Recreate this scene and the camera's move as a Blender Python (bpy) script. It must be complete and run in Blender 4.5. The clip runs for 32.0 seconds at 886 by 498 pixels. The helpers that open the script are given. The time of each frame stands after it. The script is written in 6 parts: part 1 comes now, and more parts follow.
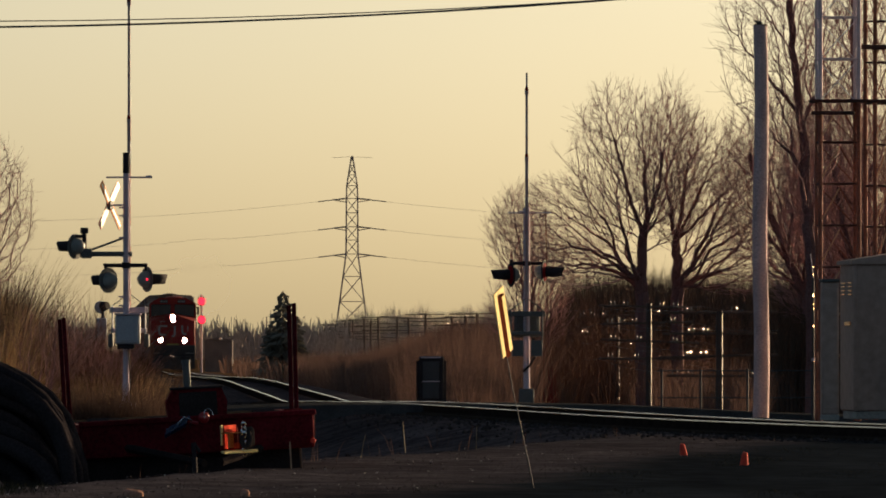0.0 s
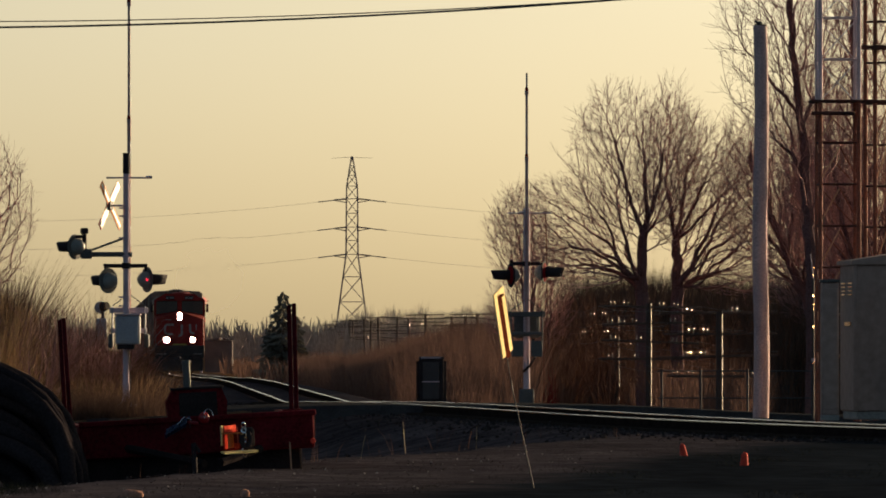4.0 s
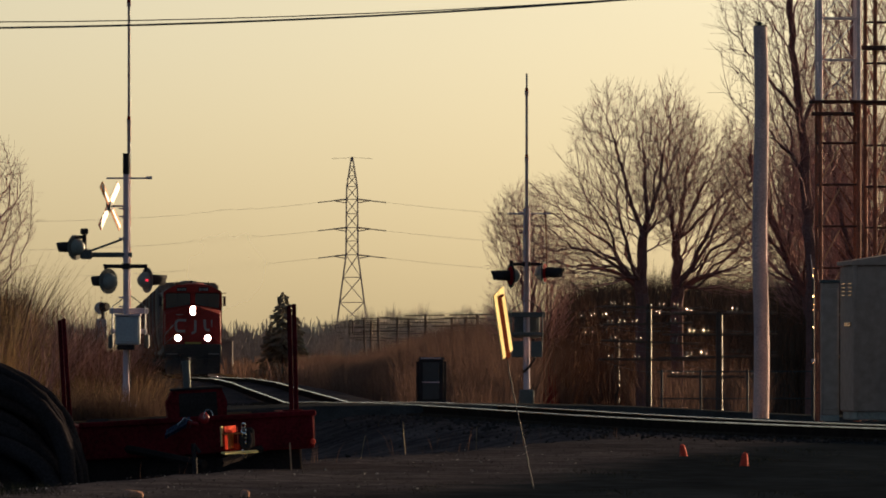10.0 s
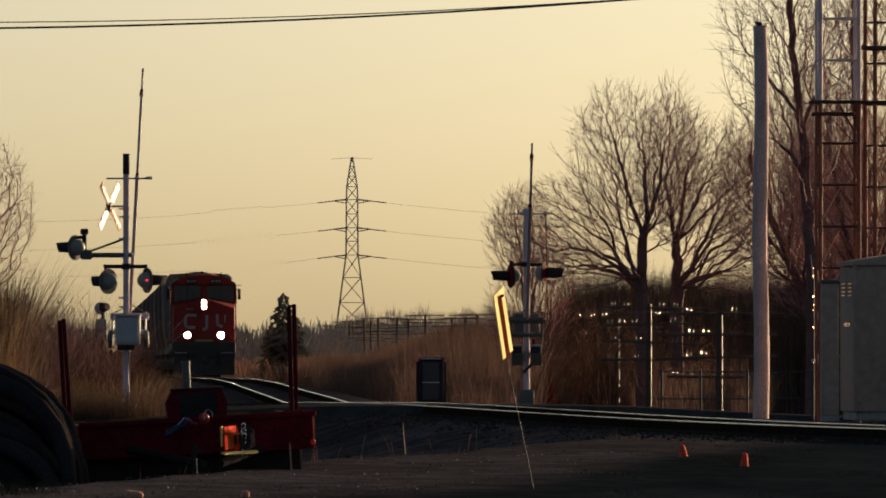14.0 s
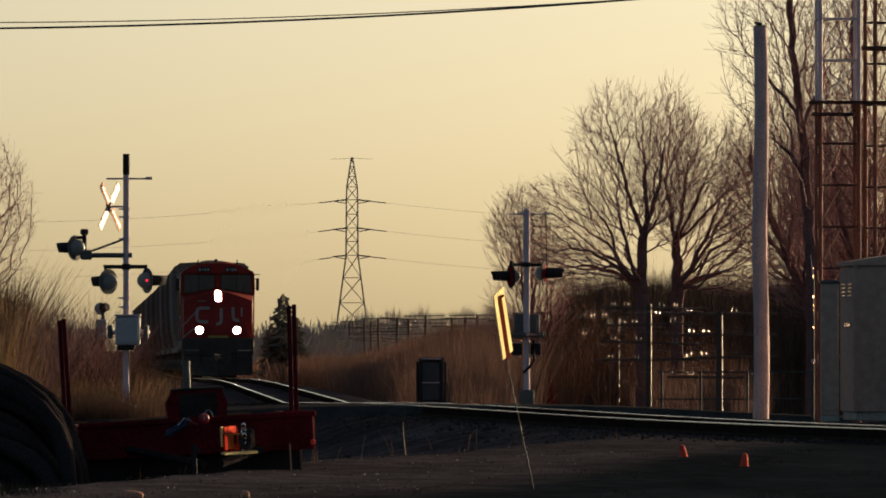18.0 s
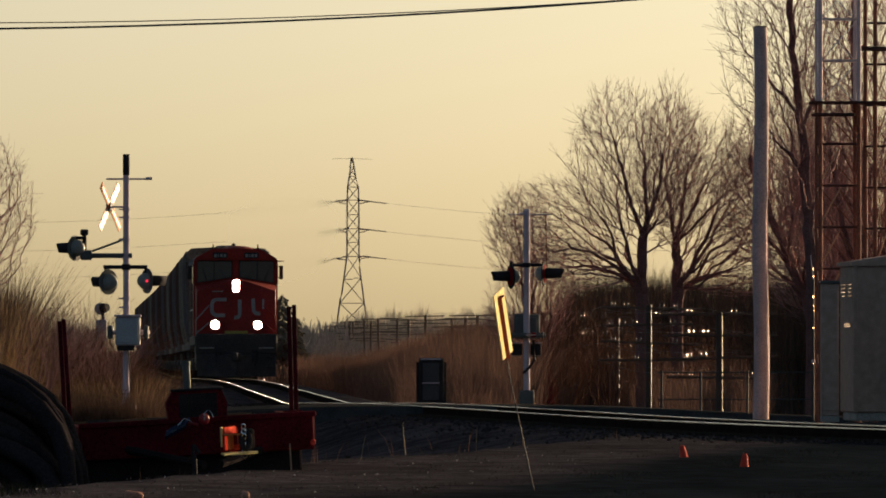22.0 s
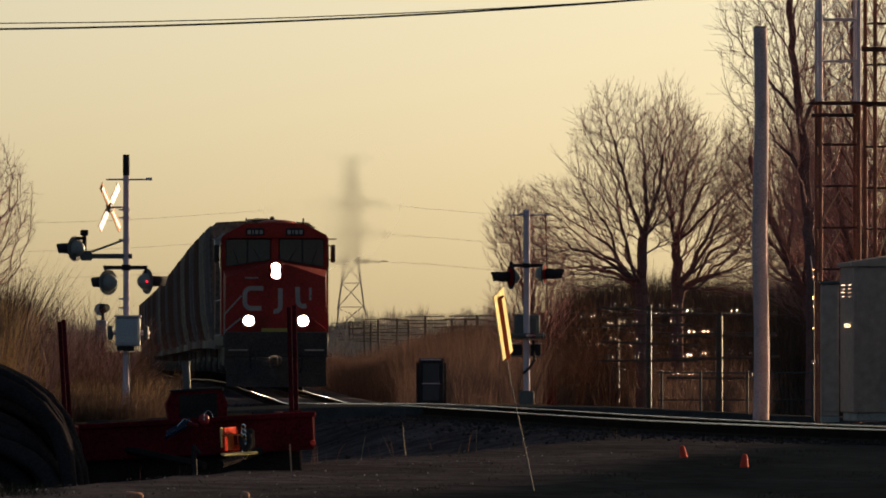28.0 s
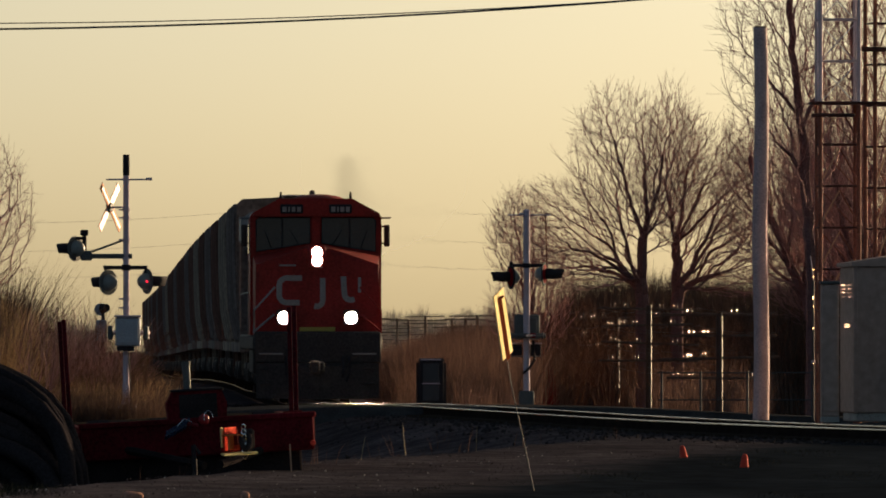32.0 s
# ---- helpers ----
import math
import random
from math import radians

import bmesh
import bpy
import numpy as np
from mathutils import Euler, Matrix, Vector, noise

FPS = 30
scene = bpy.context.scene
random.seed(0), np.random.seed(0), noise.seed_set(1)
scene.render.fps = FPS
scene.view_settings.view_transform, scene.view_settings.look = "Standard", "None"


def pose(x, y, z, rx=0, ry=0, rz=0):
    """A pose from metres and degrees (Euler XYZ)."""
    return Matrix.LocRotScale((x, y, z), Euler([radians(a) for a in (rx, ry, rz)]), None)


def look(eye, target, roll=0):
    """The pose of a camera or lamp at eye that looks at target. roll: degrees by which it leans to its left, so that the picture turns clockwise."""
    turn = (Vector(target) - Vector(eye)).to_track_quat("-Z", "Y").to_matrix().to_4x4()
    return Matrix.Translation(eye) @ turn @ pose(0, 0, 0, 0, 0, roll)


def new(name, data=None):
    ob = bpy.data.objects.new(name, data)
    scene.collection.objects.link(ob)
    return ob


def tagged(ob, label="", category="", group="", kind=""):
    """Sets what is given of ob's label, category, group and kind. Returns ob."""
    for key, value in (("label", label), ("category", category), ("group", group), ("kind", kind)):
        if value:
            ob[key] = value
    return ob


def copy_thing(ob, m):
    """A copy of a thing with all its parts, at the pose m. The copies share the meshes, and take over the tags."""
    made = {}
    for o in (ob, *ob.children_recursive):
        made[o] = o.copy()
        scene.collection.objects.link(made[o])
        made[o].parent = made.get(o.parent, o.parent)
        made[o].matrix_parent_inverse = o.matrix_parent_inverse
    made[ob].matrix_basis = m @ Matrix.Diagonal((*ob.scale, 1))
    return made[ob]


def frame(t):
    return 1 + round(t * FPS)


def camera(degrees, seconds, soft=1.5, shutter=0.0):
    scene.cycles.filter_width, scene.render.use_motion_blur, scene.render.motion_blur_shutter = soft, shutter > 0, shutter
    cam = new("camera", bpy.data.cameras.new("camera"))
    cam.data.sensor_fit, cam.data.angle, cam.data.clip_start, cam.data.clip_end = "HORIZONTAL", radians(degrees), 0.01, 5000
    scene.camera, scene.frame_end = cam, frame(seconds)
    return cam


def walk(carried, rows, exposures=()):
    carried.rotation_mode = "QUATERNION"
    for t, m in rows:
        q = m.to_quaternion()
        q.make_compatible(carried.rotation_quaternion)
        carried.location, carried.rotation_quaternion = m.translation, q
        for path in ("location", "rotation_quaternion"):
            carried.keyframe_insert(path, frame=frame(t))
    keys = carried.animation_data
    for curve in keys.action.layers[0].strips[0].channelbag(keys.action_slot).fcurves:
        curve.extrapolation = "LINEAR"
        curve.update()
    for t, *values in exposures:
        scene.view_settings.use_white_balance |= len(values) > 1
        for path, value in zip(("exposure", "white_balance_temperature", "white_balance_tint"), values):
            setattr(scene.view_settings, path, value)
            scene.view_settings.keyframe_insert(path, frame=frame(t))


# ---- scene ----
# Camera on a tripod beside the line, a long lens, z = 0 at the rail head of the crossing.
cam = camera(5.0, 32.0, soft=1.8)
EYE = 1.17
TILT = 90.5392
walk(cam, [(t, pose(0, 0, EYE, TILT + d)) for t, d in
           ((0, 0.0), (6, 0.003), (12, 0.0055), (18, 0.0075), (24, 0.0105), (28, 0.012), (32, 0.012))],
     exposures=[(0, 0.53, 6500, 10), (32, 0.53, 6500, 10)])

# ---- light: a low evening sun from the right and the sky of that hour ----
SUN_AZ, SUN_EL = radians(44), radians(5.5)
sun_dir = Vector((math.sin(SUN_AZ) * math.cos(SUN_EL), math.cos(SUN_AZ) * math.cos(SUN_EL), math.sin(SUN_EL)))
world = bpy.data.worlds.new("evening_sky")
scene.world = world
world.use_nodes = True
wn, wl = world.node_tree.nodes, world.node_tree.links
wn.clear()
sky = wn.new("ShaderNodeTexSky")
sky.sky_type, sky.sun_disc = "NISHITA", False
sky.sun_elevation, sky.sun_rotation = SUN_EL, SUN_AZ
sky.air_density, sky.dust_density, sky.ozone_density = 0.3, 2.0, 1.0
warm = wn.new("ShaderNodeMix")
warm.data_type, warm.blend_type = "RGBA", "MULTIPLY"
warm.inputs[0].default_value = 1.0
warm.inputs[7].default_value = (1.09, 1.0, 0.735, 1)
bg = wn.new("ShaderNodeBackground")
bg.inputs[1].default_value = 0.115
wo = wn.new("ShaderNodeOutputWorld")
wl.new(sky.outputs[0], warm.inputs[6])
wl.new(warm.outputs[2], bg.inputs[0])
wl.new(bg.outputs[0], wo.inputs[0])
sun = new("sun", bpy.data.lights.new("sun", "SUN"))
sun.data.energy, sun.data.angle, sun.data.color = 5.0, radians(0.6), (1.0, 0.72, 0.44)
sun.matrix_world = look(sun_dir * 300, (0, 0, 0))


# ---- materials ----
def mat(name, color, rough=0.7, metal=0.0, vary=0.25, scale=8.0, bump=0.3, second=None, each=0.0, spec=0.5, leaf=0.0):
    """A surface with grain and stains at two scales; each: brightness spread between pieces."""
    m = bpy.data.materials.new(name)
    m.use_nodes = True
    n, l = m.node_tree.nodes, m.node_tree.links
    b = n["Principled BSDF"]
    b.inputs["Roughness"].default_value, b.inputs["Metallic"].default_value = rough, metal
    b.inputs["Specular IOR Level"].default_value = spec
    co = n.new("ShaderNodeTexCoord")
    fine, broad = n.new("ShaderNodeTexNoise"), n.new("ShaderNodeTexNoise")
    for t, s, d in ((fine, scale * 6, 6.0), (broad, scale * 0.35, 4.0)):
        t.inputs["Scale"].default_value, t.inputs["Detail"].default_value = s, d
        l.new(co.outputs["Object"], t.inputs["Vector"])
    ramp = n.new("ShaderNodeMapRange")
    ramp.inputs[1].default_value, ramp.inputs[2].default_value = 0.3, 0.7
    ramp.inputs[3].default_value, ramp.inputs[4].default_value = 1 - vary, 1 + vary
    l.new(fine.outputs[0], ramp.inputs[0])
    mix = n.new("ShaderNodeMix")
    mix.data_type = "RGBA"
    mix.inputs[6].default_value = (*color, 1)
    c2 = second if second else tuple(c * (1 - 0.8 * vary) for c in color)
    mix.inputs[7].default_value = (*c2, 1)
    sharp = n.new("ShaderNodeMapRange")
    sharp.inputs[1].default_value, sharp.inputs[2].default_value = 0.42, 0.62
    l.new(broad.outputs[0], sharp.inputs[0])
    l.new(sharp.outputs[0], mix.inputs[0])
    mul = n.new("ShaderNodeVectorMath")
    mul.operation = "SCALE"
    l.new(mix.outputs[2], mul.inputs[0])
    last = ramp.outputs[0]
    if each:
        info, spread, prod = n.new("ShaderNodeObjectInfo"), n.new("ShaderNodeMapRange"), n.new("ShaderNodeMath")
        geo, add = n.new("ShaderNodeNewGeometry"), n.new("ShaderNodeMath")
        add.operation, prod.operation = "ADD", "MULTIPLY"
        l.new(info.outputs["Random"], add.inputs[0])
        l.new(geo.outputs["Random Per Island"], add.inputs[1])
        spread.inputs[1].default_value, spread.inputs[2].default_value = 0.0, 2.0
        spread.inputs[3].default_value, spread.inputs[4].default_value = 1 - each, 1 + each
        l.new(add.outputs[0], spread.inputs[0])
        l.new(spread.outputs[0], prod.inputs[0])
        l.new(last, prod.inputs[1])
        last = prod.outputs[0]
    l.new(last, mul.inputs["Scale"])
    l.new(mul.outputs[0], b.inputs["Base Color"])
    rr = n.new("ShaderNodeMapRange")
    rr.inputs[3].default_value, rr.inputs[4].default_value = max(rough - 0.12, 0.03), min(rough + 0.12, 1)
    l.new(broad.outputs[0], rr.inputs[0])
    l.new(rr.outputs[0], b.inputs["Roughness"])
    if bump:
        bp = n.new("ShaderNodeBump")
        bp.inputs["Strength"].default_value, bp.inputs["Distance"].default_value = bump, 0.02
        l.new(fine.outputs[0], bp.inputs["Height"])
        l.new(bp.outputs[0], b.inputs["Normal"])
    if leaf:
        tr, mx = n.new("ShaderNodeBsdfTranslucent"), n.new("ShaderNodeMixShader")
        mx.inputs[0].default_value = leaf
        l.new(mul.outputs[0], tr.inputs["Color"])
        l.new(b.outputs[0], mx.inputs[1])
        l.new(tr.outputs[0], mx.inputs[2])
        l.new(mx.outputs[0], n["Material Output"].inputs["Surface"])
    return m


def glow(name, color, strength):
    m = bpy.data.materials.new(name)
    m.use_nodes = True
    b = m.node_tree.nodes["Principled BSDF"]
    b.inputs["Base Color"].default_value = (*color, 1)
    b.inputs["Emission Color"].default_value = (*color, 1)
    b.inputs["Emission Strength"].default_value = strength
    return m


GRAVEL = mat("gravel", (0.070, 0.061, 0.067), 0.95, 0, 0.5, 3.0, 0.4, (0.047, 0.042, 0.049), spec=0.0)


def turf_cover(m):
    """Dark thin turf covers the yard on one side of a slanting, ragged border."""
    n, l = m.node_tree.nodes, m.node_tree.links
    b = n["Principled BSDF"]
    old = b.inputs["Base Color"].links[0].from_socket
    co, xyz, rag = n.new("ShaderNodeTexCoord"), n.new("ShaderNodeSeparateXYZ"), n.new("ShaderNodeTexNoise")
    rag.inputs["Scale"].default_value, rag.inputs["Detail"].default_value = 0.5, 6.0
    l.new(co.outputs["Object"], xyz.inputs[0])
    l.new(co.outputs["Object"], rag.inputs["Vector"])
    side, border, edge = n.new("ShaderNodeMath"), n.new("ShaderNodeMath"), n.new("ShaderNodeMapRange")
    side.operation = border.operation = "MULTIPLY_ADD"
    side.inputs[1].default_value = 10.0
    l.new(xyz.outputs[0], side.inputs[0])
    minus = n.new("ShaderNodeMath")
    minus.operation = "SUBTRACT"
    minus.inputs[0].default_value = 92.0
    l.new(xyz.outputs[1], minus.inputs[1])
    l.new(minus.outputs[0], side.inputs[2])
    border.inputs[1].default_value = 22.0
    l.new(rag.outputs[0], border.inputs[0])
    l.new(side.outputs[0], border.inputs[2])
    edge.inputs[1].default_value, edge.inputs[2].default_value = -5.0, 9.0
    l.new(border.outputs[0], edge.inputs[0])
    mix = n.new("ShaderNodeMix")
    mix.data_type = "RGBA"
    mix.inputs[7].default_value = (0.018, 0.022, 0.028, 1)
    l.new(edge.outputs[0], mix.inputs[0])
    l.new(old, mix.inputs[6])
    last = mix.outputs[2]
    for sx, sy, lo, hi in ((0.45, 0.12, 0.78, 1.22), (2.6, 0.8, 0.8, 1.2)):
        place_, patch, span, scale_ = n.new("ShaderNodeMapping"), n.new("ShaderNodeTexNoise"), n.new("ShaderNodeMapRange"), n.new("ShaderNodeVectorMath")
        place_.inputs["Scale"].default_value = (sx, sy, 1.0)
        patch.inputs["Scale"].default_value, patch.inputs["Detail"].default_value = 1.0, 4.0
        span.inputs[1].default_value, span.inputs[2].default_value, span.inputs[3].default_value, span.inputs[4].default_value = 0.35, 0.65, lo, hi
        scale_.operation = "SCALE"
        l.new(co.outputs["Object"], place_.inputs["Vector"])
        l.new(place_.outputs[0], patch.inputs["Vector"])
        l.new(patch.outputs[0], span.inputs[0])
        l.new(last, scale_.inputs[0])
        l.new(span.outputs[0], scale_.inputs["Scale"])
        last = scale_.outputs[0]
    l.new(last, b.inputs["Base Color"])


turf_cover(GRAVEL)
STONE = mat("stone", (0.075, 0.064, 0.066), 0.85, 0, 0.3, 12, 0.3, each=0.6, spec=0.0)
# Pale colour stands in for the glints of wet stones and glass.
GLINTSTONE = mat("pale_pebble", (0.30, 0.27, 0.26), 0.35, 0, 0.2, 12, 0.1, each=0.4)
BALLAST = mat("ballast", (0.050, 0.044, 0.045), 0.9, 0, 0.4, 10, 0.6, each=0.6, spec=0.0)
ASPHALT = mat("asphalt", (0.05, 0.05, 0.052), 0.85, 0, 0.3, 6, 0.4, spec=0.0)
TIE = mat("tie_wood", (0.05, 0.038, 0.03), 0.85, 0, 0.4, 6, 0.5, each=0.3, spec=0.0)
RAIL = mat("rail_rust", (0.030, 0.021, 0.018), 0.9, 0.0, 0.3, 10, 0.3, spec=0.0)
RAILTOP = mat("rail_polished", (0.58, 0.53, 0.46), 0.20, 1.0, 0.1, 4, 0.05)
GALV = mat("galvanised", (0.56, 0.46, 0.52), 0.8, 0.0, 0.15, 7, 0.1, spec=0.1)
ALU = mat("aluminium", (0.42, 0.298, 0.25), 0.8, 0.05, 0.15, 1.2, 0.1, (0.35, 0.262, 0.228), spec=0.05)
BOXGREY = mat("box_grey", (0.34, 0.36, 0.40), 0.5, 0.2, 0.12, 6, 0.1)
HUTGREY = mat("hut_paint", (0.22, 0.19, 0.18), 0.85, 0, 0.2, 4, 0.1, spec=0.05)
HOUSING = mat("lamp_housing_grey", (0.24, 0.25, 0.235), 0.5, 0, 0.2, 8, 0.05, spec=0.3)
DARKBOX = mat("dark_case_grey", (0.11, 0.115, 0.115), 0.6, 0.1, 0.15, 6, 0.1, spec=0.2)
BLACK = mat("black_paint", (0.038, 0.033, 0.037), 0.75, 0, 0.3, 8, 0.1, spec=0.05)
LENS = mat("lens_red", (0.20, 0.006, 0.01), 0.7, 0, 0.1, 8, 0, spec=0.05)
WHITE = mat("white_sheeting", (0.82, 0.80, 0.76), 0.4, 0, 0.08, 8, 0.05)
GATERED = mat("gate_red", (0.55, 0.05, 0.035), 0.45, 0, 0.15, 8, 0.05)
ARMGREY = mat("fibreglass_grey", (0.46, 0.33, 0.33), 0.8, 0, 0.2, 6, 0.1, spec=0.05)
SUNORANGE = mat("sun_orange_sheeting", (0.72, 0.24, 0.09), 0.6, 0, 0.2, 8, 0.05, spec=0.1)
YELLOW = mat("yellow_sheeting", (1.0, 0.76, 0.33), 0.8, 0, 0.10, 8, 0.05, spec=0.04)
DIRTYELLOW = mat("dirty_yellow", (0.38, 0.28, 0.05), 0.7, 0, 0.3, 8, 0.1)
BROWN = mat("brown_strip", (0.085, 0.02, 0.010), 0.9, 0, 0.2, 8, 0.1, spec=0.0)
WOOD = mat("weathered_pole", (0.58, 0.42, 0.415), 0.9, 0, 0.25, 6, 0.5, (0.46, 0.34, 0.34), spec=0.3)
OLDWOOD = mat("dark_arm_wood", (0.125, 0.092, 0.075), 0.9, 0, 0.3, 6, 0.4, spec=0.05)
SHAFT = mat("creosoted_shaft", (0.06, 0.04, 0.033), 0.55, 0, 0.3, 6, 0.3, spec=0.35)
INSUL = mat("insulator_glass", (0.36, 0.29, 0.24), 0.20, 0.5, 0.05, 8, 0)
RUST = mat("rusty_steel", (0.27, 0.10, 0.066), 0.8, 0.05, 0.35, 6, 0.3, (0.17, 0.07, 0.05), spec=0.3)
BRACKET = mat("rusted_bracket", (0.10, 0.05, 0.042), 0.8, 0, 0.4, 6, 0.3, (0.04, 0.03, 0.03), spec=0.1)
DULL = mat("dull_steel", (0.07, 0.07, 0.075), 0.65, 0.05, 0.2, 8, 0.1, spec=0.12)
PALESTEEL = mat("pale_galvanised_tube", (0.62, 0.53, 0.56), 0.7, 0.1, 0.15, 5, 0.1, spec=0.2)
LITPALE = mat("lit_pale_steel", (0.55, 0.33, 0.20), 0.6, 0.1, 0.3, 6, 0.2)
PYLON = mat("pylon_steel", (0.36, 0.27, 0.26), 0.6, 0.3, 0.2, 1, 0)
CABLE = mat("cable", (0.03, 0.03, 0.032), 0.6, 0, 0.2, 8, 0)
TRED = mat("trailer_red", (0.135, 0.011, 0.018), 0.8, 0, 0.35, 5, 0.15, (0.08, 0.009, 0.011), spec=0.02)
# Darker copy of the trailer red, used on the stakes.
STAKERED = mat("stake_dark_red", (0.080, 0.010, 0.016), 0.85, 0, 0.4, 6, 0.15, (0.05, 0.008, 0.011), spec=0.02)
ORANGE = mat("orange_plastic", (0.72, 0.085, 0.055), 0.7, 0, 0.15, 8, 0.1, spec=0.05)
RUBBER = mat("black_pipe", (0.033, 0.028, 0.031), 0.95, 0, 0.3, 6, 0.1, spec=0.0)
DUSTORANGE = mat("dusty_orange", (0.52, 0.27, 0.19), 0.9, 0, 0.4, 10, 0.2, (0.34, 0.19, 0.14), spec=0.02)
BLUEHOSE = mat("blue_hose", (0.018, 0.045, 0.11), 0.4, 0, 0.2, 8, 0.1)
REDHOSE = mat("red_hose", (0.34, 0.02, 0.025), 0.4, 0, 0.2, 8, 0.1)
PEACH = mat("lit_peach_paint", (0.68, 0.24, 0.09), 0.9, 0, 0.3, 14, 0.2, spec=0.0)
# The orange of the reflected headlights is put into this metal's colour.
PLATE = mat("glossy_plate", (0.50, 0.18, 0.022), 0.22, 1.0, 0.1, 8, 0.0)
GLINTAMBER = mat("amber_glint", (1.0, 0.55, 0.25), 0.26, 1.0, 0.1, 8, 0.0)
MATTEBLACK = mat("matte_black", (0.038, 0.032, 0.033), 0.95, 0, 0.3, 8, 0.1, spec=0.0)
HITCH = mat("hitch_paint", (0.66, 0.10, 0.06), 0.9, 0, 0.4, 14, 0.2, (0.42, 0.045, 0.03), spec=0.0)
CHROME = mat("chrome", (0.7, 0.7, 0.7), 0.15, 1.0, 0.1, 8, 0.05)
LOCORED = mat("locomotive_red", (0.30, 0.024, 0.018), 0.55, 0, 0.25, 3, 0.05, (0.21, 0.019, 0.014), spec=0.15)
LOCOBLACK = mat("locomotive_black", (0.042, 0.034, 0.033), 0.6, 0, 0.3, 3, 0.1, (0.06, 0.048, 0.044), spec=0.15)
LOCOGREY = mat("locomotive_grey", (0.26, 0.25, 0.25), 0.5, 0.1, 0.2, 3, 0.1)
LOCOWHITE = mat("locomotive_white", (0.28, 0.24, 0.225), 0.5, 0, 0.2, 4, 0.05)
WINDOW = mat("cab_glass", (0.05, 0.038, 0.037), 0.12, 0, 0.1, 4, 0)
CARGREY = mat("hopper_grey", (0.20, 0.15, 0.135), 0.8, 0, 0.3, 1.5, 0.15, (0.12, 0.09, 0.082), each=0.3, spec=0.1)
CARBROWN = mat("hopper_brown", (0.17, 0.08, 0.06), 0.8, 0, 0.3, 1.5, 0.15, (0.08, 0.042, 0.033), each=0.3, spec=0.1)
CARTAN = mat("hopper_tan", (0.30, 0.23, 0.18), 0.8, 0, 0.3, 1.5, 0.15, (0.17, 0.125, 0.10), each=0.3, spec=0.1)
BARK = mat("bark", (0.17, 0.092, 0.09), 0.95, 0, 0.3, 4, 0.5, spec=0.1)
TWIG = mat("twig", (0.36, 0.195, 0.185), 0.9, 0, 0.3, 4, 0.0, each=0.3, spec=0.15)
STICK = mat("shrub_twig", (0.18, 0.10, 0.07), 0.95, 0, 0.3, 4, 0.0, each=0.35, spec=0.0, leaf=0.2)
BRUSH = mat("dry_brush", (0.158, 0.096, 0.078), 0.95, 0, 0.3, 2, 0.0, each=0.22, spec=0.0, leaf=0.25)
SCRUB = mat("leafless_scrub", (0.106, 0.070, 0.053), 0.95, 0, 0.3, 2, 0.0, each=0.3, spec=0.0)
OSIER = mat("red_stem", (0.17, 0.022, 0.022), 0.9, 0, 0.3, 2, 0.0, each=0.3, spec=0.0)
WEED = mat("dead_weed", (0.105, 0.066, 0.050), 0.95, 0, 0.35, 2, 0.0, each=0.35, spec=0.0, leaf=0.2)
STRAW = mat("dry_straw", (0.36, 0.24, 0.135), 0.95, 0, 0.3, 2, 0.0, each=0.35, spec=0.0, leaf=0.3)
REED = mat("dry_reed", (0.42, 0.30, 0.17), 0.85, 0, 0.25, 2, 0.0, each=0.3)
GRASS = mat("dull_grass", (0.036, 0.038, 0.030), 0.95, 0, 0.3, 3, 0, each=0.8, spec=0.0)
# Conifer and far wood are paled to stand in for distance haze.
PINE = mat("conifer", (0.26, 0.23, 0.18), 0.9, 0, 0.3, 3, 0, each=0.4)
HAZEWOOD = mat("hazed_wood", (0.42, 0.34, 0.28), 0.95, 0, 0.25, 0.5, 0, each=0.35)
FIELD = mat("field", (0.09, 0.055, 0.032), 0.95, 0, 0.35, 0.4, 0.3, (0.055, 0.04, 0.025), spec=0.0)
HEAD = glow("headlight", (1.0, 0.74, 0.52), 800.0)
REDLAMP = glow("red_lamp", (1.0, 0.02, 0.05), 1.6)
FEATHER = mat("feather", (0.05, 0.04, 0.035), 0.8, 0, 0.3, 40, 0.1)
CONCRETE = mat("concrete", (0.34, 0.33, 0.31), 0.9, 0, 0.2, 5, 0.3)


